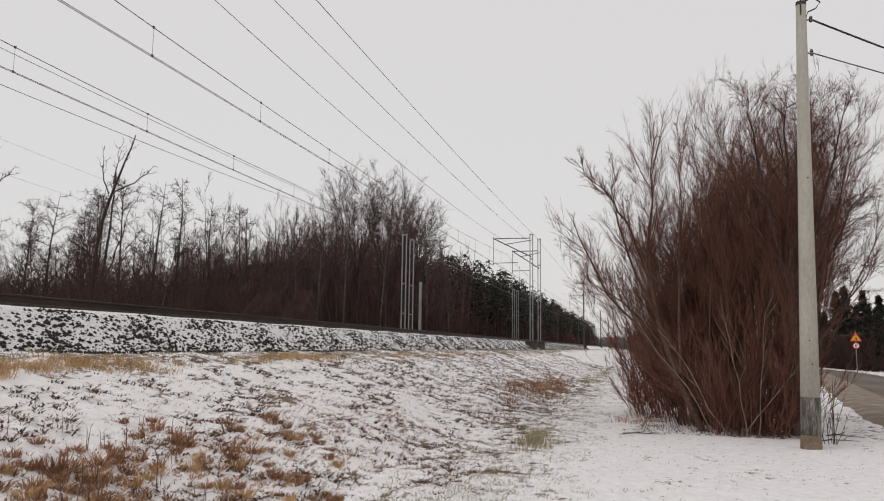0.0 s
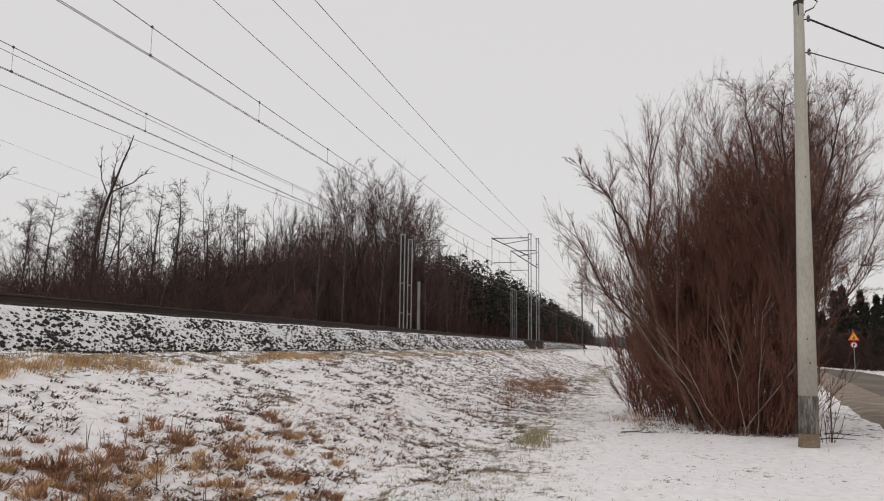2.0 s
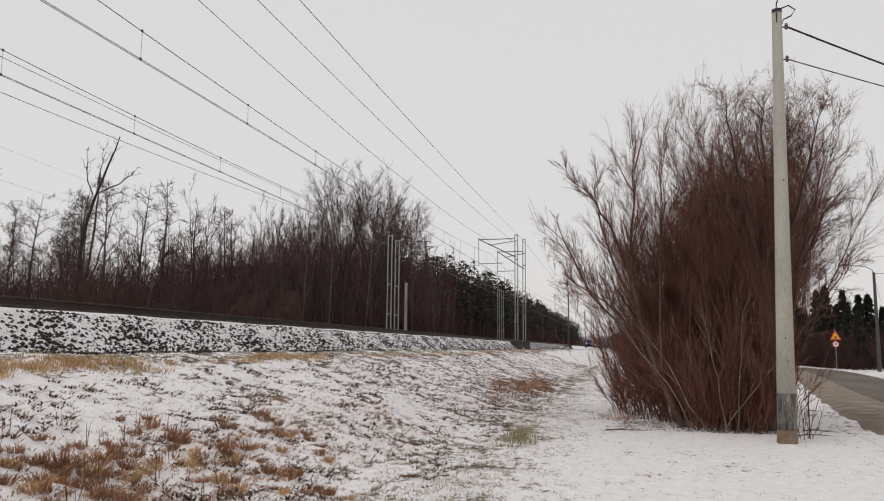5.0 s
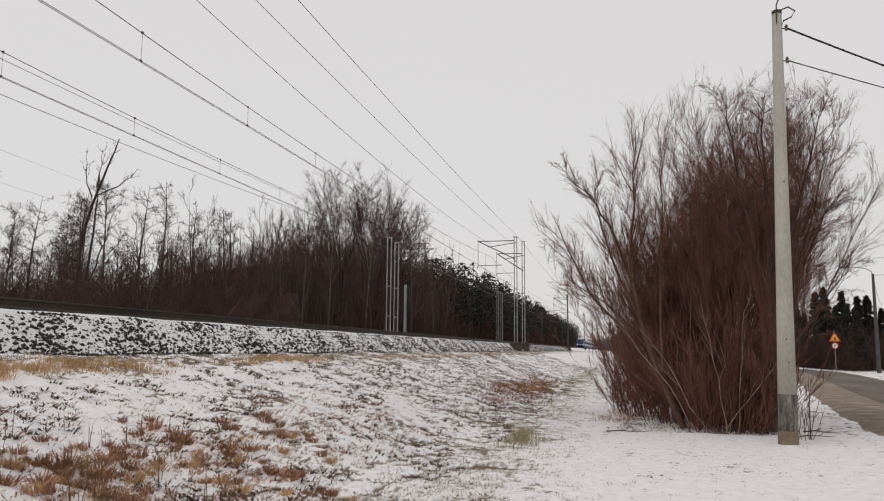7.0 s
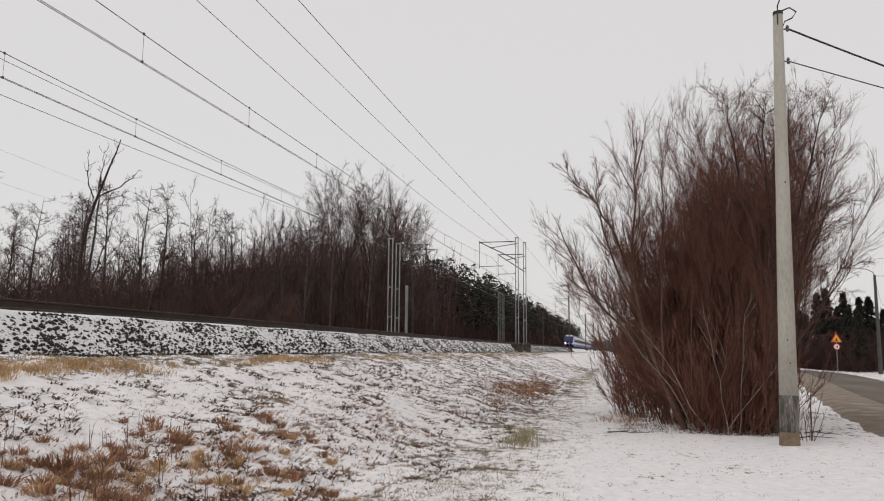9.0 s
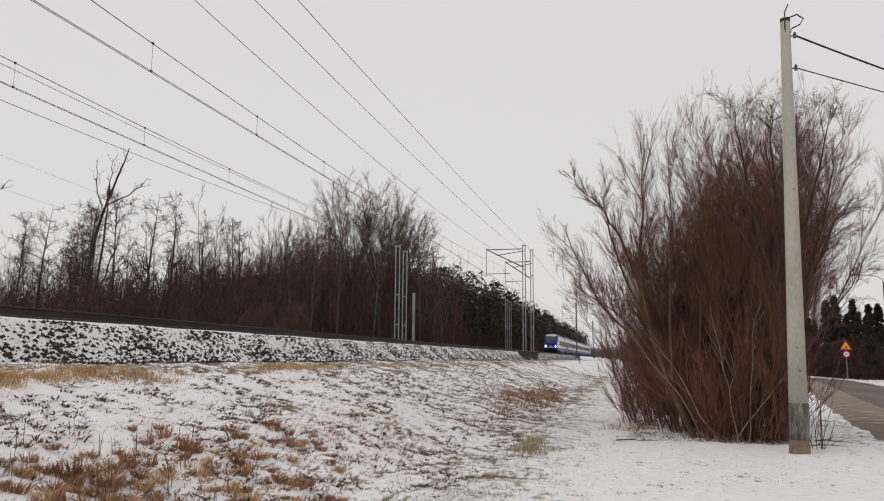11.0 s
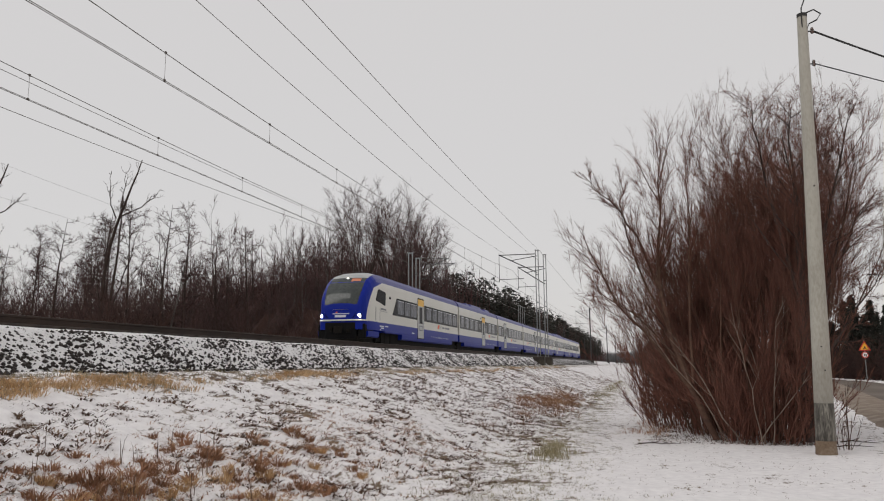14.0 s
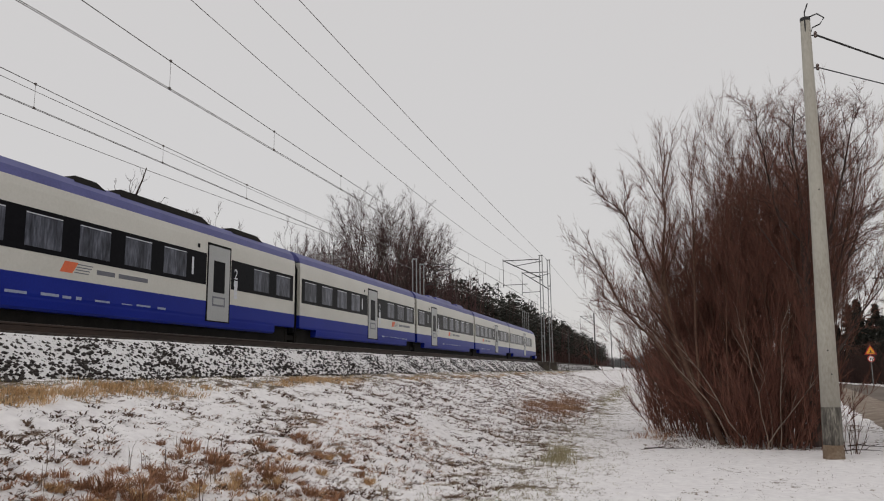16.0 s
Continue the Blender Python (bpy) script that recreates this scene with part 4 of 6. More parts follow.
    tagged(new("brushwood", fast_mesh("brushwood", v, f, M_UNDER)), "brown leafless brushwood under the trees", "undergrowth", kind="stuff")
    # the depth of the wood: ragged solid masses added to block the sky, its dimness put into their dark brown
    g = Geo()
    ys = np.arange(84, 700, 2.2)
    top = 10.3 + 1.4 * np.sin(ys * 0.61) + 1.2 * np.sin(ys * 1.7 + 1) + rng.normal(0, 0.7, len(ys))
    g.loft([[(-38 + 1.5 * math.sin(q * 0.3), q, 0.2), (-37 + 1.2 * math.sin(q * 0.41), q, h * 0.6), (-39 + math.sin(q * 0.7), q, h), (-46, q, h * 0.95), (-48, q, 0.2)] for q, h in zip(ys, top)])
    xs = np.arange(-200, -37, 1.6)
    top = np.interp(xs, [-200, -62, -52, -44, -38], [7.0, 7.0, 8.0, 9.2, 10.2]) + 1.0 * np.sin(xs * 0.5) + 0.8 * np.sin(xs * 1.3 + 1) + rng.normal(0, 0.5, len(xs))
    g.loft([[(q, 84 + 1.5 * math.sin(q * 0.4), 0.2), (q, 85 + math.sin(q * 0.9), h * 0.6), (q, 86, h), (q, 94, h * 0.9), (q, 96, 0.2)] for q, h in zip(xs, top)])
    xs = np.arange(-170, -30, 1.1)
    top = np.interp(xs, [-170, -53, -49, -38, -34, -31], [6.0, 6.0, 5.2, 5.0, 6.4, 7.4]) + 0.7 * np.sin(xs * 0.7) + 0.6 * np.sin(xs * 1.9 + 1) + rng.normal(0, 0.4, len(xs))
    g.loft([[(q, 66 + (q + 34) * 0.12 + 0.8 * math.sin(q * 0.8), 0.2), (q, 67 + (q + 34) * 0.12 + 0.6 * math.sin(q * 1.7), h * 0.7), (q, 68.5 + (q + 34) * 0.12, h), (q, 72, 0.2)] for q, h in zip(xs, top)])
    solid("wood_interior", g, M_UNDER, "solid dark brown mass standing in for the dim depth of the wood", "woods", kind="stuff")
    # the wood that closes the view to the left of the line, well behind the alders
    n = 1000
    x = rng.uniform(-250, -40, n)
    y = rng.uniform(104, 150, n)
    h = 9 + 5.5 * rng.random(n) + 2.0 * np.sin(x * 0.05)
    b = np.stack([x, y, np.full(n, 0.4)], 1)
    st = grow(rng, b, np.stack([rng.normal(0, 0.05, n), rng.normal(0, 0.05, n), np.ones(n)], 1), h, 3, 0.03, 0)
    s1, d1, t1 = sprout(rng, st, 12, 0.12, 1.0, 0.6, 0.1)
    l1 = np.repeat(h, 12) * 0.26 * (1.2 - 0.7 * t1)
    limb = grow(rng, s1, d1, l1, 2, 0.1, 0.05)
    s2, d2, t2 = sprout(rng, limb, 3, 0.2, 0.9, 0.6)
    v, f = join([shoots(st, 0.14), shoots(limb, 0.045), shoots(grow(rng, s2, d2, np.repeat(l1, 3) * 0.5, 2, 0.1, 0.1), 0.03)])
    tagged(new("far_woods", fast_mesh("far_woods", v, f, M_TWIG)), "dense leafless wood behind the alders", "woods", kind="stuff")
    # dense young growth right behind the first trees
    n = 820
    x = np.concatenate([rng.uniform(-70, -28, 560), rng.uniform(-110, -56, 260)])
    y = np.concatenate([rng.uniform(85, 99, 560), rng.uniform(64, 80, 260)])
    h = np.interp(x, [-70, -58, -48, -28], [8.0, 11.4, 13.8, 15.4]) * (0.8 + 0.2 * rng.random(n))
    st = grow(rng, np.stack([x, y, np.full(n, 0.4)], 1), np.stack([rng.normal(0, 0.06, n), rng.normal(0, 0.06, n), np.ones(n)], 1), h, 4, 0.03, 0)
    s1, d1, t1 = sprout(rng, st, 16, 0.2, 1.0, 0.55, 0.15)
    l1 = np.repeat(h, 16) * 0.22 * (1.2 - 0.6 * t1)
    limb = grow(rng, s1, d1, l1, 2, 0.08, 0.05)
    s2, d2, t2 = sprout(rng, limb, 4, 0.15, 1.0, 0.55, 0.1)
    v, f = join([shoots(st, 0.1), shoots(limb, 0.03), shoots(grow(rng, s2, d2, np.repeat(l1, 4) * 0.45, 2, 0.1, 0.1), 0.021)])
    tagged(new("far_woods", fast_mesh("far_woods", v, f, M_TWIG)), "dense young leafless growth behind the first trees", "woods", kind="stuff")
    # one more solid dark mass, added to stop the sky showing through the stems
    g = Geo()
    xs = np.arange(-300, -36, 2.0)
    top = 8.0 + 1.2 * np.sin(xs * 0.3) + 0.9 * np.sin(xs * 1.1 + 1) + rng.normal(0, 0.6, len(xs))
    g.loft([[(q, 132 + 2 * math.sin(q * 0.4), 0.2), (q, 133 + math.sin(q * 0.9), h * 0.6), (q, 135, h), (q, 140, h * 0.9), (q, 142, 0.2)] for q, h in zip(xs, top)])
    solid("wood_interior", g, M_UNDER, "solid dark brown mass standing in for the dim depth of the wood", "woods", kind="stuff")
    # the distance at the end of the line, its haze put into the colour of the trees
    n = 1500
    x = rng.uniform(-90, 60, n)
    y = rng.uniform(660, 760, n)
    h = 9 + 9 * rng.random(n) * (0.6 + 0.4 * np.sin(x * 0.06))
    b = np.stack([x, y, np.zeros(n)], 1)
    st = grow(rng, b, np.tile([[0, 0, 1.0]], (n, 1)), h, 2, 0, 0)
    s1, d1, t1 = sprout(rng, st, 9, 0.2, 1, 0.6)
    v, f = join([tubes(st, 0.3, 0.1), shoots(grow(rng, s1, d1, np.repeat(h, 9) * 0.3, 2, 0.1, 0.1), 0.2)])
    tagged(new("distant_trees", fast_mesh("distant_trees", v, f, M_HAZE)), "trees coloured haze-grey at the end of the line", "woods", kind="stuff")


# pale grey in place of bark: the air's haze is mixed into this colour
M_HAZE = material("haze_coloured_far_trees", [(0.13, 0.13, 0.135), (0.18, 0.18, 0.185)], 0.05, 0.5, 1.0, bump=0)
build_far_woods()


# ---- thicket by the path ----
def stems_shrub(seed, stems, foot, height, tilt, l1=9, l2=6, r=0.022, lean=(0, 0), rt=1.0, lo=0.12, wig=0.05):
    """Meshes (stems, twigs) of a many-stemmed shrub round the origin; foot: half sizes of the patch it rises from."""
    rng = np.random.default_rng(seed)
    st = np.stack([rng.uniform(-foot[0], foot[0], stems), rng.uniform(-foot[1], foot[1], stems), np.full(stems, -0.12)], 1)
    way = np.stack([lean[0] + tilt * (st[:, 0] / foot[0] * 0.7 + rng.normal(0, 0.5, stems)), lean[1] + tilt * (st[:, 1] / foot[1] * 0.7 + rng.normal(0, 0.5, stems)), np.ones(stems)], 1)
    h = height * (0.35 + 0.65 * rng.random(stems) ** 0.6) * np.clip(1.1 - 0.35 * np.abs(way[:, 0]), 0.5, 1)
    stem = grow(rng, st, way, h, 8, wig, 0.03)
    s1, d1, t1 = sprout(rng, stem, l1, lo, 0.98, 0.42, 0.2)
    q1 = np.repeat(h, l1) * 0.30 * (1.15 - 0.7 * t1) * (0.5 + 0.8 * rng.random(len(t1)))
    br = grow(rng, s1, d1, q1, 4, 0.10, 0.06)
    s2, d2, t2 = sprout(rng, br, l2, 0.15, 0.97, 0.42, 0.15)
    q2 = np.repeat(q1, l2) * 0.36 * (0.5 + 0.8 * rng.random(len(t2)))
    tw = [shoots(grow(rng, s2, d2, q2, 2, 0.12, 0.06), 0.0048 * rt)]
    return join([tubes(stem, r * (0.5 + 0.8 * rng.random(stems)), r * 0.18, 5), shoots(br, 0.0068 * rt)]), join(tw)


def upright_shrub(seed, stems, foot, height, tilt, lean=(0, 0)):
    """Meshes (framework, crown) of a tall shrub: a sheaf of stems that part upwards into fine twigs."""
    rng = np.random.default_rng(seed)
    st = np.stack([rng.uniform(-foot[0], foot[0], stems), rng.uniform(-foot[1], foot[1], stems), np.full(stems, -0.12)], 1)
    way = np.stack([lean[i] + tilt * (st[:, i] / foot[i] * 0.7 + rng.normal(0, 0.5, stems)) for i in (0, 1)] + [np.ones(stems)], 1)
    h = height * (0.7 + 0.25 * rng.random(stems) ** 0.7)
    stem = grow(rng, st, way, h, 10, 0.06, 0.02)
    r = 0.012 + 0.016 * rng.random(stems)
    return ramify(rng, stem, h, 17, 9, 5, r, lo=0.34, spread=0.45, up=0.07, len1=0.25, len2=0.5, fine=1.05)


def place_shrub(spec, x, y, label, stem_mat, twig_mat, category="shrub", turn=0):
    root = thing("shrub", label, category, "thicket beside the path", at=pose(x, y, float(land(x, y)), 0, 0, turn))
    for n, (v, f), m in (("framework", spec[0], stem_mat), ("crown", spec[1], twig_mat)):
        o = new(n, fast_mesh(n, v, f, m))
        o.parent = root
    return root


def build_thicket():
    brown = "dense brown leafless shrub of many upright stems"
    red = "reddish-brown leafless shrub with fine twigs"
    for seed, n, foot, h, tilt, lean, x, y, lab in (
            (41, 19, (0.6, 0.4), 6.2, 0.20, (0.02, 0.0), 2.45, 17.5, brown), (42, 20, (0.55, 0.5), 5.6, 0.20, (-0.12, 0.0), 1.95, 18.4, red),
            (43, 22, (0.7, 0.5), 7.7, 0.13, (0.0, 0.0), 2.95, 18.8, brown), (45, 18, (0.5, 0.6), 5.5, 0.22, (-0.13, 0.0), 1.7, 20.0, red),
            (46, 20, (0.6, 0.6), 8.2, 0.13, (-0.03, 0.0), 2.5, 20.4, red), (62, 15, (0.3, 0.3), 7.7, 0.2, (0.03, 0.0), 3.2, 17.8, red),
            (54, 14, (0.3, 0.3), 6.8, 0.24, (0.09, 0.0), 3.6, 18.8, red), (63, 16, (0.5, 0.5), 5.1, 0.2, (-0.17, 0.0), 1.5, 18.9, red), (64, 16, (0.5, 0.6), 5.3, 0.2, (-0.17, 0.0), 1.2, 21.2, brown), (56, 17, (0.5, 0.5), 8.0, 0.17, (0.06, 0.0), 3.5, 20.4, brown)):
        place_shrub(upright_shrub(seed, n, foot, h, tilt, lean), x, y, lab, M_SHRUB, M_SHRUB_RED)
    for seed, n, h, x, y in ((44, 34, 2.7, 2.3, 17.0), (47, 30, 3.3, 1.75, 18.3), (49, 26, 2.6, 3.0, 17.3), (48, 34, 2.9, 1.45, 19.2), (57, 30, 3.6, 2.5, 18.0), (58, 32, 2.8, 1.0, 20.0), (59, 32, 3.0, 0.75, 22.0), (65, 34, 3.4, 2.6, 17.3)):
        place_shrub(stems_shrub(seed, n, (0.7, 0.4), h, 0.40, l1=12, l2=12, r=0.007, wig=0.13, lo=0.05, rt=0.9), x, y, "low tangle of thin reddish stems", M_SHRUB_RED, M_SHRUB_RED)
    place_shrub(stems_shrub(50, 6, (0.5, 0.3), 4.2, 0.55, l1=5, l2=4, r=0.018, wig=0.14, lo=0.3, lean=(-0.15, 0)), 2.1, 16.95, "few pale crooked stems at the front of the thicket", M_PALE, M_SHRUB)
    # the willow that leans out over the path, its foot at the front corner of the thicket
    rng = np.random.default_rng(51)
    path, long = limbs(rng, [[(0, -0.2), (-0.6, 1.15), (-1.05, 2.6), (-1.13, 3.9), (-1.05, 5.2), (-0.9, 6.6)], [(-1.1, 3.2), (-1.55, 4.5), (-2.1, 5.3), (-2.75, 5.95)],
                             [(-0.45, 0.9), (-1.3, 2.1), (-1.9, 2.75), (-2.55, 3.95), (-2.95, 5.0)], [(-0.95, 2.4), (-1.6, 3.8), (-1.85, 5.0), (-1.9, 6.1)],
                             [(-0.5, 1.0), (-0.5, 3.0), (-0.35, 5.0), (-0.3, 6.9)], [(-0.8, 1.7), (-1.5, 2.6), (-2.3, 3.1), (-2.7, 3.7)]], [0.1, -0.3, -0.2, 0.6, 0.4, 0.5])
    r = np.array([0.085, 0.04, 0.045, 0.038, 0.04, 0.03])
    w = ramify(rng, path, long * 0.8, 19, 9, 7, r, lo=0.3, spread=0.5, up=0.08, len1=0.33, fine=1.05)
    place_tree("willow", tree_meshes(w, M_SHRUB, M_SHRUB_RED), pose(1.63, 17.3, -0.08), "willow with crooked limbs leaning out over the path", group="thicket beside the path")
    # the tree beside the concrete pole
    rng = np.random.default_rng(62)
    path, long = limbs(rng, [[(0, -0.2), (0.0, 1.5), (0.03, 3.1), (0.05, 4.6), (0.08, 6.0), (0.1, 7.3)], [(0.02, 1.7), (0.55, 3.2), (1.15, 4.4), (1.75, 5.3)],
                             [(0.02, 2.3), (0.5, 4.2), (0.95, 5.8), (1.3, 7.1)], [(0.01, 1.1), (0.7, 2.2), (1.3, 3.0), (1.85, 3.75)], [(0.03, 3.0), (0.3, 5.0), (0.6, 6.5), (0.7, 7.6)],
                             [(0.03, 2.8), (-0.4, 5.0), (-0.6, 6.5), (-0.65, 7.6)], [(0.02, 2.0), (0.7, 3.6), (1.2, 5.2), (1.6, 6.4)]], [0.1, 0.5, -0.3, 0.3, 0.6, 0.3, 0.9])
    r = np.array([0.11, 0.05, 0.055, 0.04, 0.045, 0.045, 0.045])
    w = ramify(rng, path, long * 0.75, 22, 11, 8, r, lo=0.3, spread=0.75, up=0.02, len1=0.34, fine=1.05)
    place_tree("tree", tree_meshes(w, M_BARK, M_SHRUB_RED), pose(3.33, 17.0, -0.12), "leafless dark-trunked tree beside the concrete pole", group="thicket beside the path")
    # the hedge runs on along the path
    rng = random.Random(9)
    far = [stems_shrub(60 + i, 38, (1.0, 1.3), 5.2, 0.2, l1=9, l2=6, r=0.016, rt=1.7, wig=0.08) for i in range(3)]
    far = [(fast_mesh("framework", *a, M_SHRUB), fast_mesh("crown", *b, M_SHRUB_RED)) for a, b in far]
    for i, y in enumerate((22.5, 25, 28, 31, 35, 39, 44, 50, 57, 65, 75, 88, 104, 125, 150)):
        for k in range(2):
            x = (2.0 if k == 0 else 3.9) + rng.uniform(-0.2, 0.3) - min(1.1, y * 0.012)
            r = thing("shrub", "brown leafless hedge shrub along the path", "shrub", "thicket beside the path", at=pose(x, y + rng.uniform(-1, 1), -0.12, 0, 0, rng.uniform(0, 360)))
            s = rng.uniform(0.68, 0.92)
            r.scale = (s, s, s)
            for n, me in zip(("framework", "crown"), rng.choice(far)):
                o = new(n, me)
                o.parent = r
    # a few loose twigs by the pole
    place_shrub(stems_shrub(71, 9, (0.12, 0.12), 1.5, 0.5, l1=4, l2=2, r=0.01), 3.75, 16.0, "few thin bare shoots beside the pole", M_SHRUB, M_SHRUB_RED)


build_thicket()


def spruce(seed, h):
    rng = np.random.default_rng(seed)
    trunk = np.array([[(0, 0, -0.2), (0, 0, h * 0.5), (0, 0, h)]], float)
    n = 210
    t = rng.random(n) ** 0.8
    a = rng.random(n) * 6.283
    ln = (0.08 + 0.26 * h * (1 - t)) * (0.7 + 0.4 * rng.random(n))
    s = np.stack([np.zeros(n), np.zeros(n), 0.25 + (h - 0.3) * t], 1)
    br = grow(rng, s, np.stack([np.cos(a), np.sin(a), np.full(n, -0.1)], 1), ln, 4, 0.04, -0.05)
    s2, d2, t2 = sprout(rng, br, 16, 0.1, 1.0, 0.8, -0.3)
    m = len(s2)
    side = rng.normal(0, 0.075, (m, 3))
    ln2 = (0.16 + 0.25 * rng.random(m))[:, None]
    tri = np.stack([s2 + side, s2 - side, s2 + d2 / np.linalg.norm(d2, axis=1, keepdims=True) * ln2], 1)
    return join([tubes(trunk, 0.1, 0.02, 6), shoots(br[:, ::3], 0.018)]), (tri.reshape(-1, 3), np.arange(m * 3).reshape(-1, 3))


def build_verge_brush():
    rng = np.random.default_rng(31)
    n = 2600
    y = rng.uniform(71, 90, n)
    x = 18.9 + 26 * rng.random(n) ** 1.3 + np.clip(78 - y, 0, 10) * 0.1
    h = 0.6 + 3.2 * rng.random(n) ** 1.8
    st = grow(rng, on_ground(x, y), np.stack([rng.normal(0, 0.35, n), rng.normal(0, 0.35, n), np.ones(n)], 1), h, 3, 0.12, 0)
    s1, d1, t1 = sprout(rng, st, 7, 0.1, 1, 0.7)
    v, f = join([shoots(st, 0.03), shoots(grow(rng, s1, d1, np.repeat(h, 7) * 0.45, 2, 0.1, 0.1), 0.028)])
    tagged(new("brushwood", fast_mesh("brushwood", v, f, M_UNDER)), "dark brown brushwood beyond the road", "undergrowth", kind="stuff")


def on_ground(x, y):
    return np.stack([x, y, land(x, y)], 1)


build_verge_brush()


def build_spruces():
    kinds = []
    for i in range(3):
        w, c = spruce(80 + i, 7.0)
        kinds.append((fast_mesh("trunk", *w, M_BARK), fast_mesh("crown", *c, M_NEEDLE)))
    rng = random.Random(3)
    for i in range(56):
        y = rng.uniform(84, 104)
        x = rng.uniform(17.5, 46)
        if i % 3 == 0:
            x, y = rng.uniform(20.8, 34), rng.uniform(73, 86)
        r = thing("spruce", "dark green spruce beyond the road", "tree", "spruces beyond the road", at=pose(x, y, 0, 0, 0, rng.uniform(0, 360)))
        s = rng.uniform(0.65, 1.35)
        r.scale = (s, s, s)
        for n, me in zip(("trunk", "crown"), rng.choice(kinds)):
            o = new(n, me)
            o.parent = r
    for i in range(30):
        r = place_tree("tree", KINDS[rng.choice(("birch", "ash", "alder"))], pose(rng.uniform(24, 62), rng.uniform(112, 128), 0, 0, 0, rng.uniform(0, 360)), "leafless tree behind the spruces", group="trees beyond the road")
        s = rng.uniform(0.5, 0.85)
        r.scale = (s, s, s)


build_spruces()

# ---- grass ----
def blades(rng, centre, n, radius, height, width, lean, up=1.0):
    """n thin bent blades round each centre: vertices and triangles."""
    c = np.repeat(np.asarray(centre, float), n, 0)
    m = len(c)
    a = rng.random(m) * 6.283
    rad = radius * np.sqrt(rng.random(m))
    foot = c + np.stack([rad * np.cos(a), rad * np.sin(a), np.full(m, -0.02)], 1)
    h = height * (0.4 + 0.8 * rng.random(m))
    out = np.stack([np.cos(a), np.sin(a), np.zeros(m)], 1) * (lean * (0.2 + rng.random(m)))[:, None] + rng.normal(0, 0.35 * lean, (m, 3)) * [1, 1, 0]
    b = rng.random(m) * 6.283
    side = np.stack([np.cos(b), np.sin(b), np.zeros(m)], 1) * width / 2
    mid = foot + (out * 0.35 + np.array([0, 0, 0.62 * up])) * h[:, None]
    tip = foot + (out + np.array([0, 0, 0.85 * up])) * h[:, None]
    v = np.stack([foot - side, foot + side, mid + side * 0.8, mid - side * 0.8, tip], 1)
    k = 5 * np.arange(m)[:, None]
    f = np.concatenate([k + [[0, 1, 2]], k + [[0, 2, 3]], k + [[3, 2, 4]]])
    return v.reshape(-1, 3), f


def on_land(x, y):
    return np.stack([x, y, land(x, y)], 1)


RUSSET = [(-4.51, 9.4), (-4.18, 9.18), (-4.51, 8.47), (-4.5, 7.23), (-4.45, 6.41), (-4.6, 6.34), (-4.64, 5.58), (-4.61, 5.74), (-4.56, 5.97), (-4.35, 6.13), (-4.06, 6.76), (-4.17, 7.63), (-3.52, 8.83),
          (-3.53, 7.56), (-4.44, 5.11), (-4.77, 5.17), (-4.33, 5.63), (-3.68, 6.65), (-4.17, 5.93), (-4.07, 5.45), (-3.47, 6.05), (-3.83, 5.49), (-4.5, 4.84), (-3.88, 9.39), (-3.89, 7.4), (-4.1, 8.09),
          (-3.29, 7.5), (-4.59, 7.21), (-3.39, 6.6), (-2.86, 7.49), (-4.96, 7.42)]


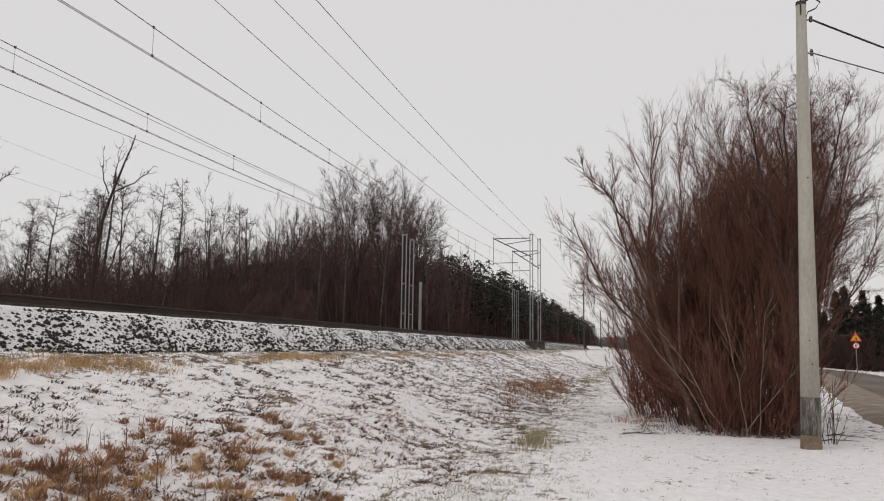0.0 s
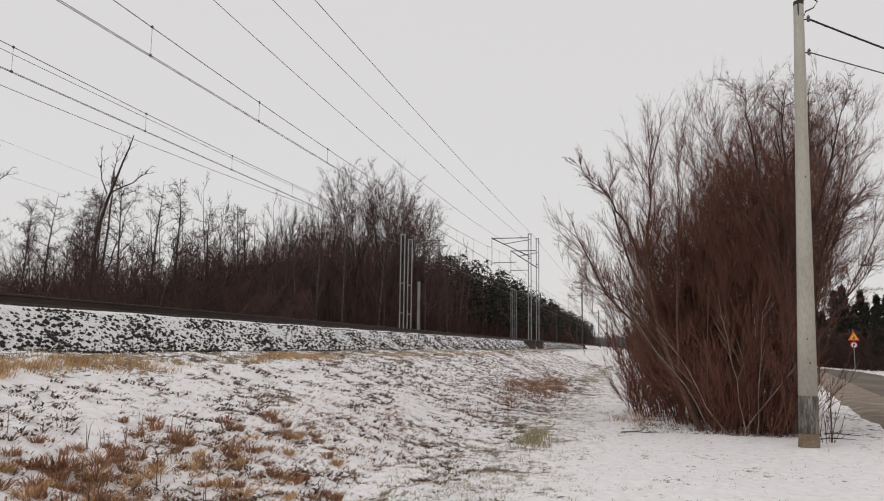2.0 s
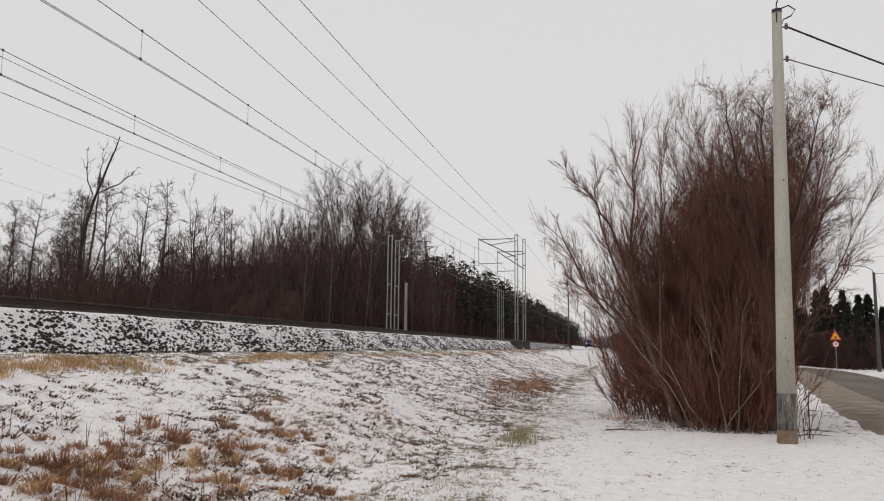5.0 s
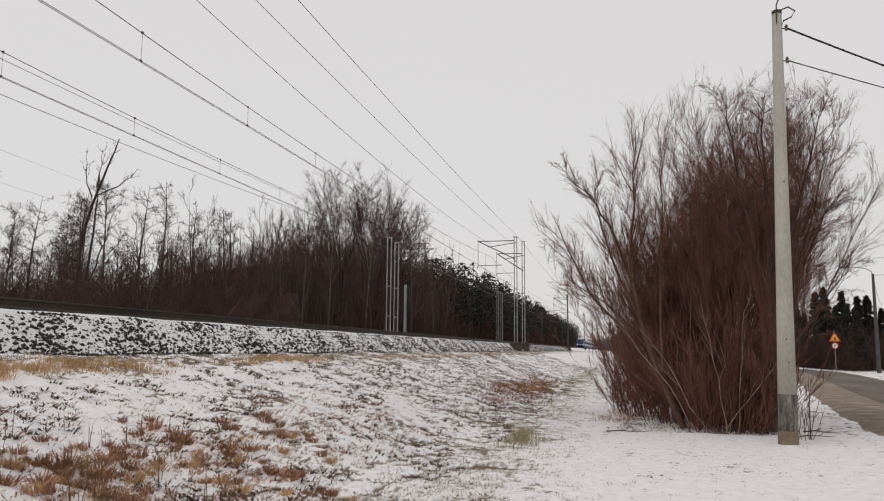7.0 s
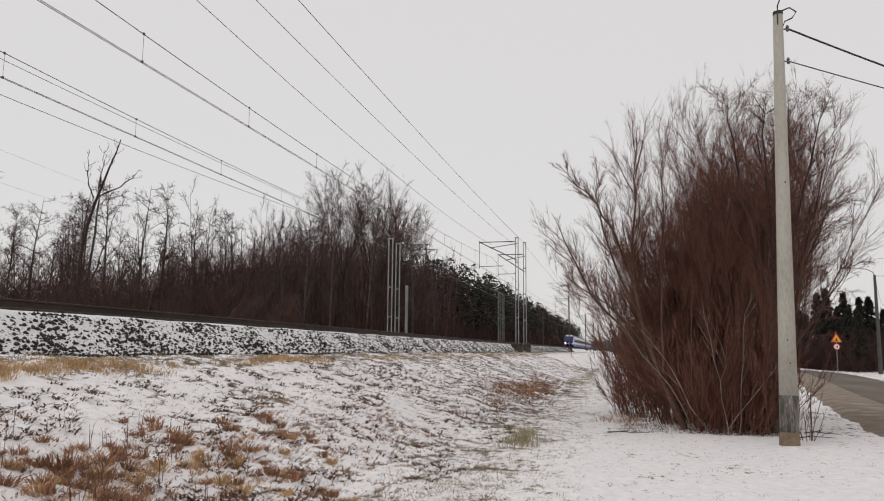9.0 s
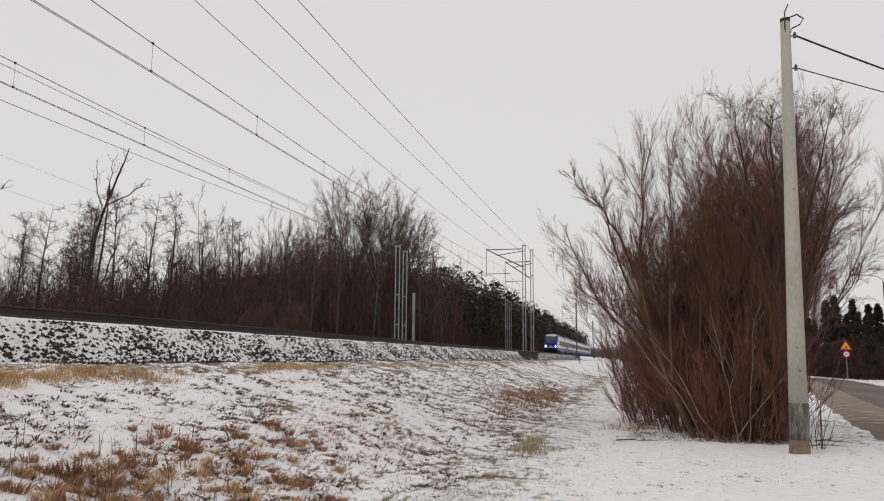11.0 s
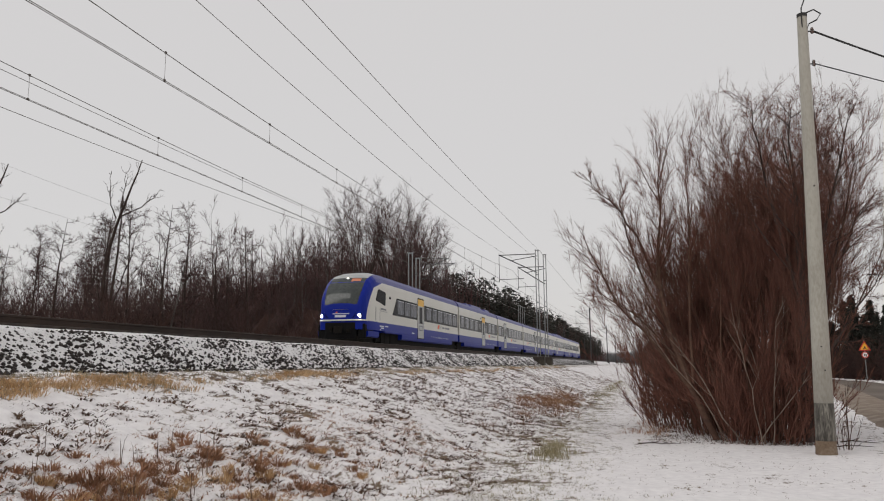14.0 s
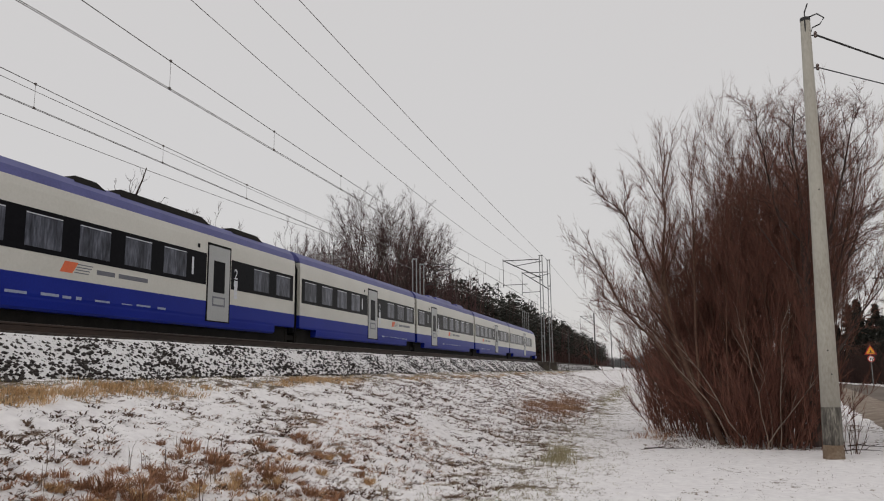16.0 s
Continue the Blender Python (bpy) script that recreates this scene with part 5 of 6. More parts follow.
def build_grass():
    rng = np.random.default_rng(17)
    pick = random.Random(4)
    zero = np.zeros((1, 3))
    kinds = []
    for i in range(6):
        v, f = blades(rng, zero, 110, 0.11, 0.15, 0.011, 1.0)
        kinds.append(fast_mesh("grass_tuft", v, f, M_RUSSET if i < 5 else M_DRY))
    spots = [(x + pick.uniform(-0.05, 0.05), y, pick.uniform(0.65, 1.15)) for x, y in RUSSET]
    spots += [(x + pick.uniform(-0.35, 0.35), y + pick.uniform(-0.3, 0.3), pick.uniform(0.35, 0.7)) for x, y in RUSSET * 3]
    spots += [(pick.uniform(-5.4, -4.3), pick.uniform(4.6, 5.9), pick.uniform(0.5, 1.0)) for _ in range(10)]
    for x, y, s in spots:
        o = new("grass_tuft", pick.choice(kinds))
        o.matrix_basis = Matrix.Translation((x, y, float(land(x, y)))) @ Euler((0.25, -0.1, pick.uniform(0, 6.28))).to_matrix().to_4x4() @ Matrix.Diagonal((s, s, s * 0.95, 1))
        tagged(o, "drooping russet grass tuft on the snowy bank", "grass tuft", "tufts on the bank")

    def strew(name, x, y, n, radius, height, width, lean, mat, label, up=1.0):
        v, f = blades(rng, on_land(x, y), n, radius, height, width, lean, up)
        tagged(new(name, fast_mesh(name, v, f, mat)), label, "grass", kind="stuff")

    # straw along the shelf above the bank, thickest in two stretches
    n = 2600
    y = 4 + 66 * rng.random(n) ** 1.6
    x = -6.95 + rng.normal(0, 0.14, n)
    keep = rng.random(n) < np.clip(0.10 + 0.9 * np.exp(-((y - 7.6) / 2.3) ** 2) + 0.65 * np.exp(-((y - 15.2) / 2.4) ** 2) + 0.25 * np.sin(y * 0.9), 0.05, 1)
    strew("straw_grass", x[keep], y[keep], 12, 0.10, 0.125, 0.009, 0.9, M_DRY, "straw-yellow dry grass along the shelf")
    n = 1500
    y = 4 + 80 * rng.random(n) ** 1.4
    x = rng.uniform(-8.2, -6.7, n)
    strew("frosted_grass", x, y, 10, 0.12, 0.09, 0.008, 0.9, M_GREEN, "short frosted olive grass on the shelf")
    # dark stubble poking through the snow of the bank and the path
    n = 3200
    y = 4 + 50 * rng.random(n) ** 1.7
    x = -6.6 + 4.2 * rng.random(n)
    strew("stubble", x, y, 5, 0.04, 0.055, 0.010, 1.3, M_STUB, "dark grass stubble poking through the snow", 0.8)
    n = 5200
    y = 4.2 + 38 * rng.random(n) ** 1.6
    x = -6.5 + 4.6 * rng.random(n)
    keep = np.sin(2.1 * x + 1.3 * y) + np.sin(3.7 * y - 2.9 * x) + np.sin(1.1 * y + 4.3 * x) > -0.2
    strew("stubble", x[keep], y[keep], 11, 0.035, 0.08, 0.021, 1.4, M_STUB, "dark clumps of flattened grass in the snow", 0.75)
    n = 4600
    y = 16 + 55 * rng.random(n) ** 1.3
    x = -7.2 + 4.8 * rng.random(n)
    strew("stubble", x, y, 8, 0.07, 0.085, 0.013, 1.2, M_STUB, "dark grass stubble poking through the snow", 0.8)
    n = 1500
    y = 4.4 + 9 * rng.random(n) ** 1.4
    x = -4.1 + rng.normal(0, 0.75, n)
    strew("russet_litter", x, y, 9, 0.07, 0.07, 0.011, 1.4, M_RUSSET, "flattened russet grass in the snow", 0.7)
    n = 5200
    y = 5 + 60 * rng.random(n) ** 1.7
    x = -1.75 + rng.normal(0, 0.62, n)
    strew("path_grass", x, y, 7, 0.06, 0.06, 0.007, 1.1, M_GREEN, "olive and straw grass blades on the snowy path")
    n = 4200
    y = 4.6 + 40 * rng.random(n) ** 1.5
    x = -1.9 + rng.normal(0, 0.7, n)
    strew("path_grass", x, y, 5, 0.035, 0.05, 0.009, 1.3, M_STUB, "short dark stubble on the snowy path", 0.8)
    n = 1100
    x, y = rng.uniform(-0.9, 5.2, n), 5 + 20 * rng.random(n) ** 1.3
    strew("verge_grass", x, y, 4, 0.05, 0.05, 0.006, 1.2, M_STUB, "scattered dark blades on the flat snow")
    n = 260
    x, y = 1.1 + rng.normal(0, 0.9, n), 15.9 + rng.normal(0, 0.6, n)
    strew("leaf_litter", x, y, 7, 0.10, 0.04, 0.014, 1.6, M_STUB, "brown litter under the thicket", 0.5)
    n = 500
    x, y = rng.uniform(0.2, 3.6, n), rng.uniform(16.6, 22, n)
    strew("leaf_litter", x, y, 8, 0.14, 0.10, 0.014, 1.3, M_STUB, "brown litter under the thicket", 0.7)
    n = 34
    x, y = -1.55 + rng.normal(0, 0.16, n), 13.9 + rng.normal(0, 0.7, n)
    strew("olive_grass", x, y, 22, 0.12, 0.20, 0.008, 0.6, M_GREEN, "taller olive grass beside the path")
    n = 26
    x, y = -4.3 + rng.normal(0, 0.6, n), 5.6 + rng.normal(0, 0.9, n)
    strew("weed_stalks", x, y, 3, 0.05, 0.34, 0.008, 0.25, M_STUB, "thin dark dead weed stalks on the bank")
    # taller dead growth on the bank farther off, and by the hedge
    n = 210
    x, y = -3.2 + rng.normal(0, 0.4, n), 28 + rng.normal(0, 3.6, n)
    strew("dead_growth", x, y, 16, 0.24, 0.24, 0.011, 0.8, M_RUSSET, "reddish-brown dead growth on the bank")
    n = 150
    x, y = 0.25 + rng.normal(0, 0.25, n), 18.5 + 30 * rng.random(n) ** 1.4
    strew("straw_grass", x, y, 12, 0.16, 0.16, 0.010, 0.8, M_RUSSET, "brown dead grass beside the hedge")
    n = 150
    x, y = -2.0 + rng.normal(0, 0.2, n), 34 + 40 * rng.random(n)
    strew("straw_grass", x, y, 14, 0.2, 0.14, 0.012, 0.9, M_GREEN, "faded dry grass beside the path")



def build_fallen_branches():
    rng = random.Random(12)
    for x, y, a, n in ((0.35, 16.4, 0.2, 0.9), (4.0, 16.6, 0.3, 0.8), (4.3, 17.4, -0.2, 0.7)):
        g = Geo()
        pts = [(x + n * t * math.cos(a) + rng.uniform(-0.04, 0.04), y + n * t * math.sin(a) + rng.uniform(-0.04, 0.04)) for t in (-0.5, -0.2, 0.1, 0.5)]
        path = [(px, py, float(land(px, py)) + 0.015 + 0.02 * k % 0.03) for k, (px, py) in enumerate(pts)]
        g.tube(path, [0.014, 0.012, 0.009, 0.004], 6)
        for k in (1, 2):
            b = a + rng.choice((-0.7, 0.7))
            p = path[k]
            g.tube([p, (p[0] + 0.2 * math.cos(b), p[1] + 0.2 * math.sin(b), p[2] + 0.05)], [0.01, 0.003], 5)
        solid("fallen_branch", g, M_BARK, "dark fallen branch lying on the snow", "branch", "fallen branches")


build_grass()
build_fallen_branches()

# ---- the train ----
M_BLUE = material("train_blue", [(0.006, 0.017, 0.22), (0.008, 0.023, 0.27)], 0.6, 20, 0.35, bump=0.01, spec=0.1)
M_ROOF = material("train_roof_blue", [(0.05, 0.055, 0.20), (0.09, 0.095, 0.28)], 0.8, 14, 0.45, bump=0.02)
M_CREAM = material("train_white", [(0.56, 0.55, 0.50), (0.63, 0.62, 0.57)], 0.5, 16, 0.35, bump=0.01, spec=0.5)
M_GLASS = material("train_dark_glass", [(0.004, 0.004, 0.006), (0.008, 0.008, 0.010)], 0.8, 10, 0.2, bump=0, spec=0.03)
# pale streaks in the pane colour stand for light through the opposite windows
M_PANE = material("train_pane_light_streaks", [(0.02, 0.022, 0.03), (0.06, 0.065, 0.085), (0.15, 0.16, 0.20)], 0.9, 5, 0.13, bump=0, spec=0.14, stretch=(1, 3, 0.6))
M_SCREEN = material("train_windscreen", [(0.03, 0.037, 0.037), (0.055, 0.063, 0.062)], 1.0, 8, 0.12, bump=0, spec=0.4)
M_DOOR = material("train_door_grey", [(0.36, 0.37, 0.37), (0.44, 0.45, 0.45)], 0.8, 14, 0.4, bump=0.01)
M_UNDERT = material("train_underframe", [(0.007, 0.0065, 0.006), (0.018, 0.016, 0.014)], 2, 14, 0.85, bump=0.3, spec=0.1)
M_GASKET = material("train_gasket", [(0.005, 0.005, 0.006), (0.01, 0.01, 0.01)], 2, 14, 0.7, bump=0.1, spec=0.08)
M_DOORYELLOW = material("train_door_yellow", [(0.70, 0.38, 0.02), (0.78, 0.45, 0.03)], 2, 14, 0.4, bump=0)
M_ORANGE = material("train_emblem", [(0.68, 0.10, 0.03), (0.75, 0.16, 0.05)], 2, 14, 0.4, bump=0)
M_DECAL = material("train_decal_white", [(0.55, 0.57, 0.62), (0.68, 0.70, 0.74)], 2, 14, 0.4, bump=0)
M_DECAL_BLUE = material("train_small_lettering", [(0.22, 0.26, 0.40), (0.36, 0.40, 0.52)], 2, 14, 0.4, bump=0)
M_DECAL_GREY = material("train_decal_grey", [(0.10, 0.105, 0.13), (0.15, 0.155, 0.18)], 2, 14, 0.4, bump=0)
M_BEAM = material("headlight", [(0.9, 0.88, 0.8), (1, 0.97, 0.9)], 2, 14, 0.2, bump=0, emit=(1.0, 0.86, 0.66, 150.0))
M_DISPLAY = material("destination_display", [(0.10, 0.06, 0.05), (0.16, 0.08, 0.06)], 2, 14, 0.2, bump=0, emit=(1.0, 0.28, 0.12, 0.35))

HALF = 1.41
SILL, BELT, EAVES, CREST = 0.60, 1.43, 3.60, 4.22
ROOF_OUT = [(1.41, 3.40), (1.385, 3.60), (1.30, 3.84), (1.08, 4.06), (0.62, 4.19), (0.0, 4.22)]


def mirror(right):
    return right + [(-x, z) for x, z in right[::-1] if x > 1e-6]


def box_on_side(y0, y1, z0, z1, out=0.004, side=1, thick=0.02):
    a, b = HALF - thick, HALF + out
    return Geo().box(*(sorted((side * a, side * b))), y0, y1, z0, z1)


def bogie(car, y, mat=None):
    for dy in (-1.3, 1.3):
        for s in (-1, 1):
            x = s * 0.76
            g = Geo().tube([(x - 0.065, y + dy, 0.43), (x + 0.065, y + dy, 0.43)], 0.43, 20)
            g.tube([(x + s * 0.065, y + dy, 0.43), (x + s * 0.16, y + dy, 0.43)], 0.14, 10)
            part("wheel", g, M_UNDERT, car, "dark steel wheel")
    for s in (-1, 1):
        g = Geo().box(s * 1.0 - 0.09, s * 1.0 + 0.09, y - 1.75, y + 1.75, 0.42, 0.62, 0.03)
        g.tube([(s * 1.06, y - 0.5, 0.35), (s * 1.06, y - 0.5, 0.95)], 0.13, 10).tube([(s * 1.06, y + 0.5, 0.35), (s * 1.06, y + 0.5, 0.95)], 0.13, 10)
        part("bogie_frame", g, M_UNDERT, car)


def skirt(car, a, b):
    part("skirt", Geo().prism(mirror([(1.33, SILL), (1.39, SILL + 0.06), (1.405, 0.85), (1.405, 0.905)]), 1, a, b), M_BLUE, car, "deep blue lower skirt")


def car_shell(root, y0, y1, skirts, name="car_body"):
    body = part(name, Geo().prism(mirror([(HALF, BELT), (HALF, 3.40), (1.36, 3.45)]), 1, y0, y1), M_CREAM, root, "off-white car side")
    part("lower_side", Geo().prism(mirror([(1.40, 0.90), (HALF, 0.98), (HALF, BELT)]), 1, y0, y1), M_BLUE, body, "deep blue band")
    part("cantrail", Geo().prism(mirror([(HALF, 3.40), (1.385, 3.60), (1.30, 3.66)]), 1, y0, y1), M_CREAM, body)
    part("roof", Geo().prism(mirror(ROOF_OUT[1:]), 1, y0, y1), M_ROOF, body, "blue-violet rounded roof", smooth=False)
    part("underframe", Geo().box(-1.15, 1.15, y0 + 0.1, y1 - 0.1, 0.32, 1.0), M_UNDERT, body)
    for a, b in skirts:
        skirt(body, a, b)
    return body


def glazing(body, y0, y1, panes, z0=1.95, z1=2.97, slant=0.0):
    g = Geo()
    a, b = HALF - 0.02, HALF + 0.005
    o = [(y0 - slant * 0.25, z0), (y1, z0), (y1, z1), (y0 + slant * 0.25, z1)]
    g.loft([[(a, y, z) for y, z in o], [(b, y, z) for y, z in o]])
    part("window_band", g, M_GLASS, body, "black glazed window band")
    part("window_band", box_on_side(y0, y1, z0, z1, 0.005, -1), M_GLASS, body, "black glazed window band")
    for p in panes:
        part("window_pane", box_on_side(p, p + 1.15, z0 + 0.12, z1 - 0.1, 0.009), M_PANE, body, "reflecting window pane, light from the far windows streaked into its colour")
        part("window_vent", box_on_side(p, p + 1.15, z1 - 0.135, z1 - 0.115, 0.013), M_DECAL, body)


def door(body, y, yellow=False):
    part("door_frame", box_on_side(y - 0.08, y + 1.38, 0.78, 3.36, 0.006), M_GASKET, body, "black rubber door surround")
    part("door", box_on_side(y, y + 1.3, 0.82, 3.28, 0.014), M_DOOR, body, "pale grey plug door")
    if yellow:
        part("door_head", box_on_side(y, y + 1.3, 2.86, 3.28, 0.018), M_DOORYELLOW, body, "yellow door head")
    part("door_window", box_on_side(y + 0.3, y + 1.0, 1.75, 2.8, 0.018), M_GLASS, body)
    part("door_panel", box_on_side(y + 0.26, y + 1.04, 1.30, 1.62, 0.017), M_DECAL_GREY, body)
    part("door_panel", box_on_side(y + 0.33, y + 0.97, 1.36, 1.56, 0.021), M_DOOR, body)
    part("door", box_on_side(y, y + 1.3, 0.82, 3.28, 0.014, -1), M_DOOR, body, "pale grey plug door")


def decals(body, y, rng):
    """Emblem and lettering as plain shapes; small lettering on the blue as bars."""
    a, b = HALF - 0.01, HALF + 0.004
    g = Geo().loft([[(x, y + dy, z) for dy, z in ((0.0, 1.60), (0.42, 1.60), (0.62, 1.88), (0.16, 1.88))] for x in (a, b)])
    part("emblem", g, M_ORANGE, body, "orange-red slanted emblem")
    for k in range(4):
        part("emblem_streak", box_on_side(y + 0.5 + 0.03 * k, y + 1.0 + 0.05 * k, 1.62 + 0.07 * k, 1.645 + 0.07 * k, 0.004), M_DECAL_GREY, body)
    part("lettering_bar", box_on_side(y + 1.3, y + 2.0, 1.67, 1.79, 0.004), M_DECAL_GREY, body)
    part("lettering_bar", box_on_side(y + 2.15, y + 3.4, 1.67, 1.79, 0.004), M_DECAL_GREY, body)
    q = y - 1.6
    for k in range(8):
        w = rng.uniform(0.15, 0.7)
        part("lettering_bar", box_on_side(q, q + w, 0.97 + rng.uniform(-0.03, 0.03), 1.01 + rng.uniform(0, 0.03), 0.004), M_DECAL_BLUE, body)
        q += w + rng.uniform(0.1, 0.5)


def joint(root, y):
    g = Geo().prism(mirror([(1.22, 0.75), (1.26, 1.2), (1.26, 3.3), (1.1, 3.7), (0.5, 3.85), (0.0, 3.86)]), 1, y - 0.26, y + 0.26)
    b = part("gangway", g, M_GASKET, root, "black folded gangway")
    for k in (-0.15, 0.0, 0.15):
        part("bellows_fold", Geo().prism(mirror([(1.28, 0.73), (1.31, 1.2), (1.31, 3.32), (1.13, 3.74), (0.5, 3.9), (0.0, 3.91)]), 1, y + k - 0.03, y + k + 0.03), M_GASKET, b)


def nose(root, flip=False):
    """The cab end, drawn from cross sections; its shell is split into mask, side, screen and display."""
    S = [1.0 + 0.75 * q for q in (0, 0.04, 0.1, 0.2, 0.35, 0.6, 1.0, 1.5, 2.0, 2.6, 3.2, 4.0)]
    HW = [0.98, 1.06, 1.12, 1.18, 1.24, 1.30, 1.345, 1.375, 1.395, 1.405, HALF, HALF]
    ZT = [2.02, 2.24, 2.40, 2.62, 2.86, 3.14, 3.46, 3.78, 3.99, 4.13, 4.20, CREST]
    ZB = [0.98, 0.97, 0.97, 0.97, 0.97, 0.97, 0.97, 0.97, 0.97, 0.97, 0.97, 0.97]
    prof = [(1.40, 0.97), (1.41, 1.1)] + [(1.41, z) for z in np.arange(1.14, 3.40, 0.036)] + ROOF_OUT[:-1]
    fine = []
    for (x0, z0), (x1, z1) in zip(prof, prof[1:]):
        m = max(1, int(math.hypot(x1 - x0, z1 - z0) / 0.04))
        fine += [(x0 + (x1 - x0) * k / m, z0 + (z1 - z0) * k / m) for k in range(m)]
    fine += [(x, float(np.interp(x, [0, 0.62], [4.22, 4.19]))) for x in (0.62, 0.5, 0.38, 0.26, 0.14, 0.05)]
    full = [(x, z) for x, z in fine] + [(-x, z) for x, z in fine[::-1]]
    ss = 1.0 + 0.75 * np.concatenate([np.linspace(0, 0.2, 9)[:-1], np.linspace(0.2, 4.0, 110)])
    rings = []
    for s in ss:
        hw, zt = np.interp(s, S, HW), np.interp(s, S, ZT)
        zb = 0.97
        # sides lean in with height near the tip
        rings.append([(x / HALF * hw * (1 - 0.10 * max(0, 1 - (s - 1.0) / 1.7) * ((z - 0.97) / 3.25) ** 2), s, zb + (z - 0.97) / (CREST - 0.97) * (zt - zb)) for x, z in full])
    n = len(full)
    groups = {"mask": [], "side": [], "windscreen": [], "belt": [], "nose_roof": [], "brow": [], "destination_display": []}
    v = [p for r in rings for p in r]
    for a in range(len(rings) - 1):
        for i in range(n - 1):
            q = (a * n + i, (a + 1) * n + i, (a + 1) * n + i + 1, a * n + i + 1)
            c = sum((Vector(v[k]) for k in q), Vector()) / 4
            hw = np.interp(c.y, S, HW)
            edge = 1.40 + 1.05 * max(0, (c.z - 1.43) / 1.95) ** 1.7 + (3.0 * max(0, c.z - 3.22) ** 1.2)
            u = abs(c.x) / hw
            if c.z < 1.43 and c.y > 1.30:
                k = "belt"
            elif abs(c.x) > hw * 0.86 and c.y > edge and c.z < 3.58:
                k = "side"
            elif u < 0.80 - 0.06 * max(0, c.z - 2.3) and 2.24 + 0.12 * (1 - u) < c.z < 3.50 and c.y < 2.7:
                k = "windscreen"
            elif u < 0.72 and 3.53 < c.z < 3.78 and c.y < 2.9:
                k = "destination_display" if 0.25 < c.x < 0.75 and 3.57 < c.z < 3.73 else "windscreen"
            elif u < 0.74 and c.z >= 3.78 and c.y < 3.3:
                k = "brow"
            elif c.y > 2.75 and c.z > 3.58:
                k = "nose_roof"
            else:
                k = "mask"
            groups[k].append(q)
    mats = dict(brow=M_DOOR, mask=M_BLUE, side=M_CREAM, windscreen=M_SCREEN, belt=M_BLUE, nose_roof=M_ROOF, destination_display=M_DISPLAY)
    labels = dict(brow="grey brow above the windscreen", mask="deep blue cab front", side="off-white cab side", windscreen="large dark raked windscreen", belt="deep blue band", nose_roof="blue-violet cab roof", destination_display="lit orange destination display")
    made = {}
    flipped = (lambda p: (-p[0], LENGTH - p[1], p[2])) if flip else (lambda p: p)
    fitted = lambda p: flipped((p[0], p[1] + 1.0, p[2]))
    flanks = [(k, [q for q in groups[k] if sum(v[i][0] for i in q) * f > 0]) for k in ("side", "belt") for f in (-1, 1)]
    for k, faces in [(k, groups[k]) for k in ("mask", "windscreen", "nose_roof", "brow", "destination_display")] + flanks:
        g = Geo()
        used = sorted({i for q in faces for i in q})
        at = {i: j for j, i in enumerate(used)}
        g.add([flipped(v[i]) for i in used], [tuple(at[i] for i in q) for q in faces])
        made[k] = part(k, g, mats[k], root if k == "mask" else made["mask"], labels[k], smooth=True)
    mask = made["mask"]

    def add(name, g, mat, label=""):
        g.v = [fitted(p) for p in g.v]
        return part(name, g, mat, mask, label)

    add("nose_plate", Geo().loft([[(x, 0.004, z) for x, z in ((-0.98, 0.97), (0.98, 0.97), (0.98, 1.75), (0.72, 2.0), (-0.72, 2.0), (-0.98, 1.75))], [(x, 0.1, z) for x, z in ((-0.98, 0.97), (0.98, 0.97), (0.98, 1.75), (0.72, 2.0), (-0.72, 2.0), (-0.98, 1.75))]]), M_BLUE)
    add("bumper_strip", Geo().tube([(-1.30, 0.5, 1.45), (-1.14, 0.06, 1.45), (-0.9, -0.03, 1.45), (0.9, -0.03, 1.45), (1.14, 0.06, 1.45), (1.30, 0.5, 1.45)], 0.045, 6), M_CREAM, "off-white bumper strip")
    # a solid block: the dark of the opening is put into its black colour
    add("coupler_recess", Geo().box(-0.86, 0.86, -0.02, 0.6, 0.5, 1.36, 0.05), M_GASKET, "black block in place of the open, dark coupler recess")
    add("coupler", Geo().tube([(0, 0.4, 0.95), (0, -0.25, 0.95)], 0.13, 10).box(-0.22, 0.22, -0.36, -0.2, 0.78, 1.14, 0.03).box(-0.55, -0.4, -0.12, 0.1, 0.85, 1.1).box(0.35, 0.6, -0.1, 0.1, 0.8, 1.0), M_UNDERT, "dark automatic coupler")
    add("snow_plough", Geo().loft([[(x, y, z) for x, y in ((-1.15, 0.45), (-0.9, 0.05), (0.9, 0.05), (1.15, 0.45), (1.15, 1.6), (-1.15, 1.6))] for z in (0.22, 0.62)]), M_UNDERT, "black plough below the buffer beam")
    for s in (-1, 1):
        add("side_fairing", Geo().box(s * 1.08 - 0.22, s * 1.08 + 0.22, 0.15, 1.4, 0.5, 1.28, 0.06), M_GASKET)
    for s in (-1, 1):
        add("headlight_housing", Geo().loft([[(s * (0.66 + 0.48 * k), y, z) for k, y, z in ((0, -0.012, 1.56), (1, 0.10, 1.56), (1, 0.12, 1.80), (0.4, -0.005, 1.80))], [(s * (0.66 + 0.48 * k), y, z) for k, y, z in ((0, 0.12, 1.56), (1, 0.25, 1.56), (1, 0.27, 1.80), (0.4, 0.12, 1.80))]]), M_GASKET, "black headlight housing")
        if not flip:
            add("headlight", Geo().tube([(s * 1.0, 0.2, 1.68), (s * 1.02, 0.03, 1.66)], [0.09, 0.085], 14), M_BEAM, "bright round headlight")
    if not flip:
        add("headlight", Geo().tube([(0.0, 1.4, 3.72), (0.0, 1.08, 3.745)], 0.022, 12), M_BEAM, "small bright upper headlight")
    add("lettering_bar", Geo().box(-0.30, 0.30, -0.004, 0.01, 1.60, 1.72), M_DECAL)
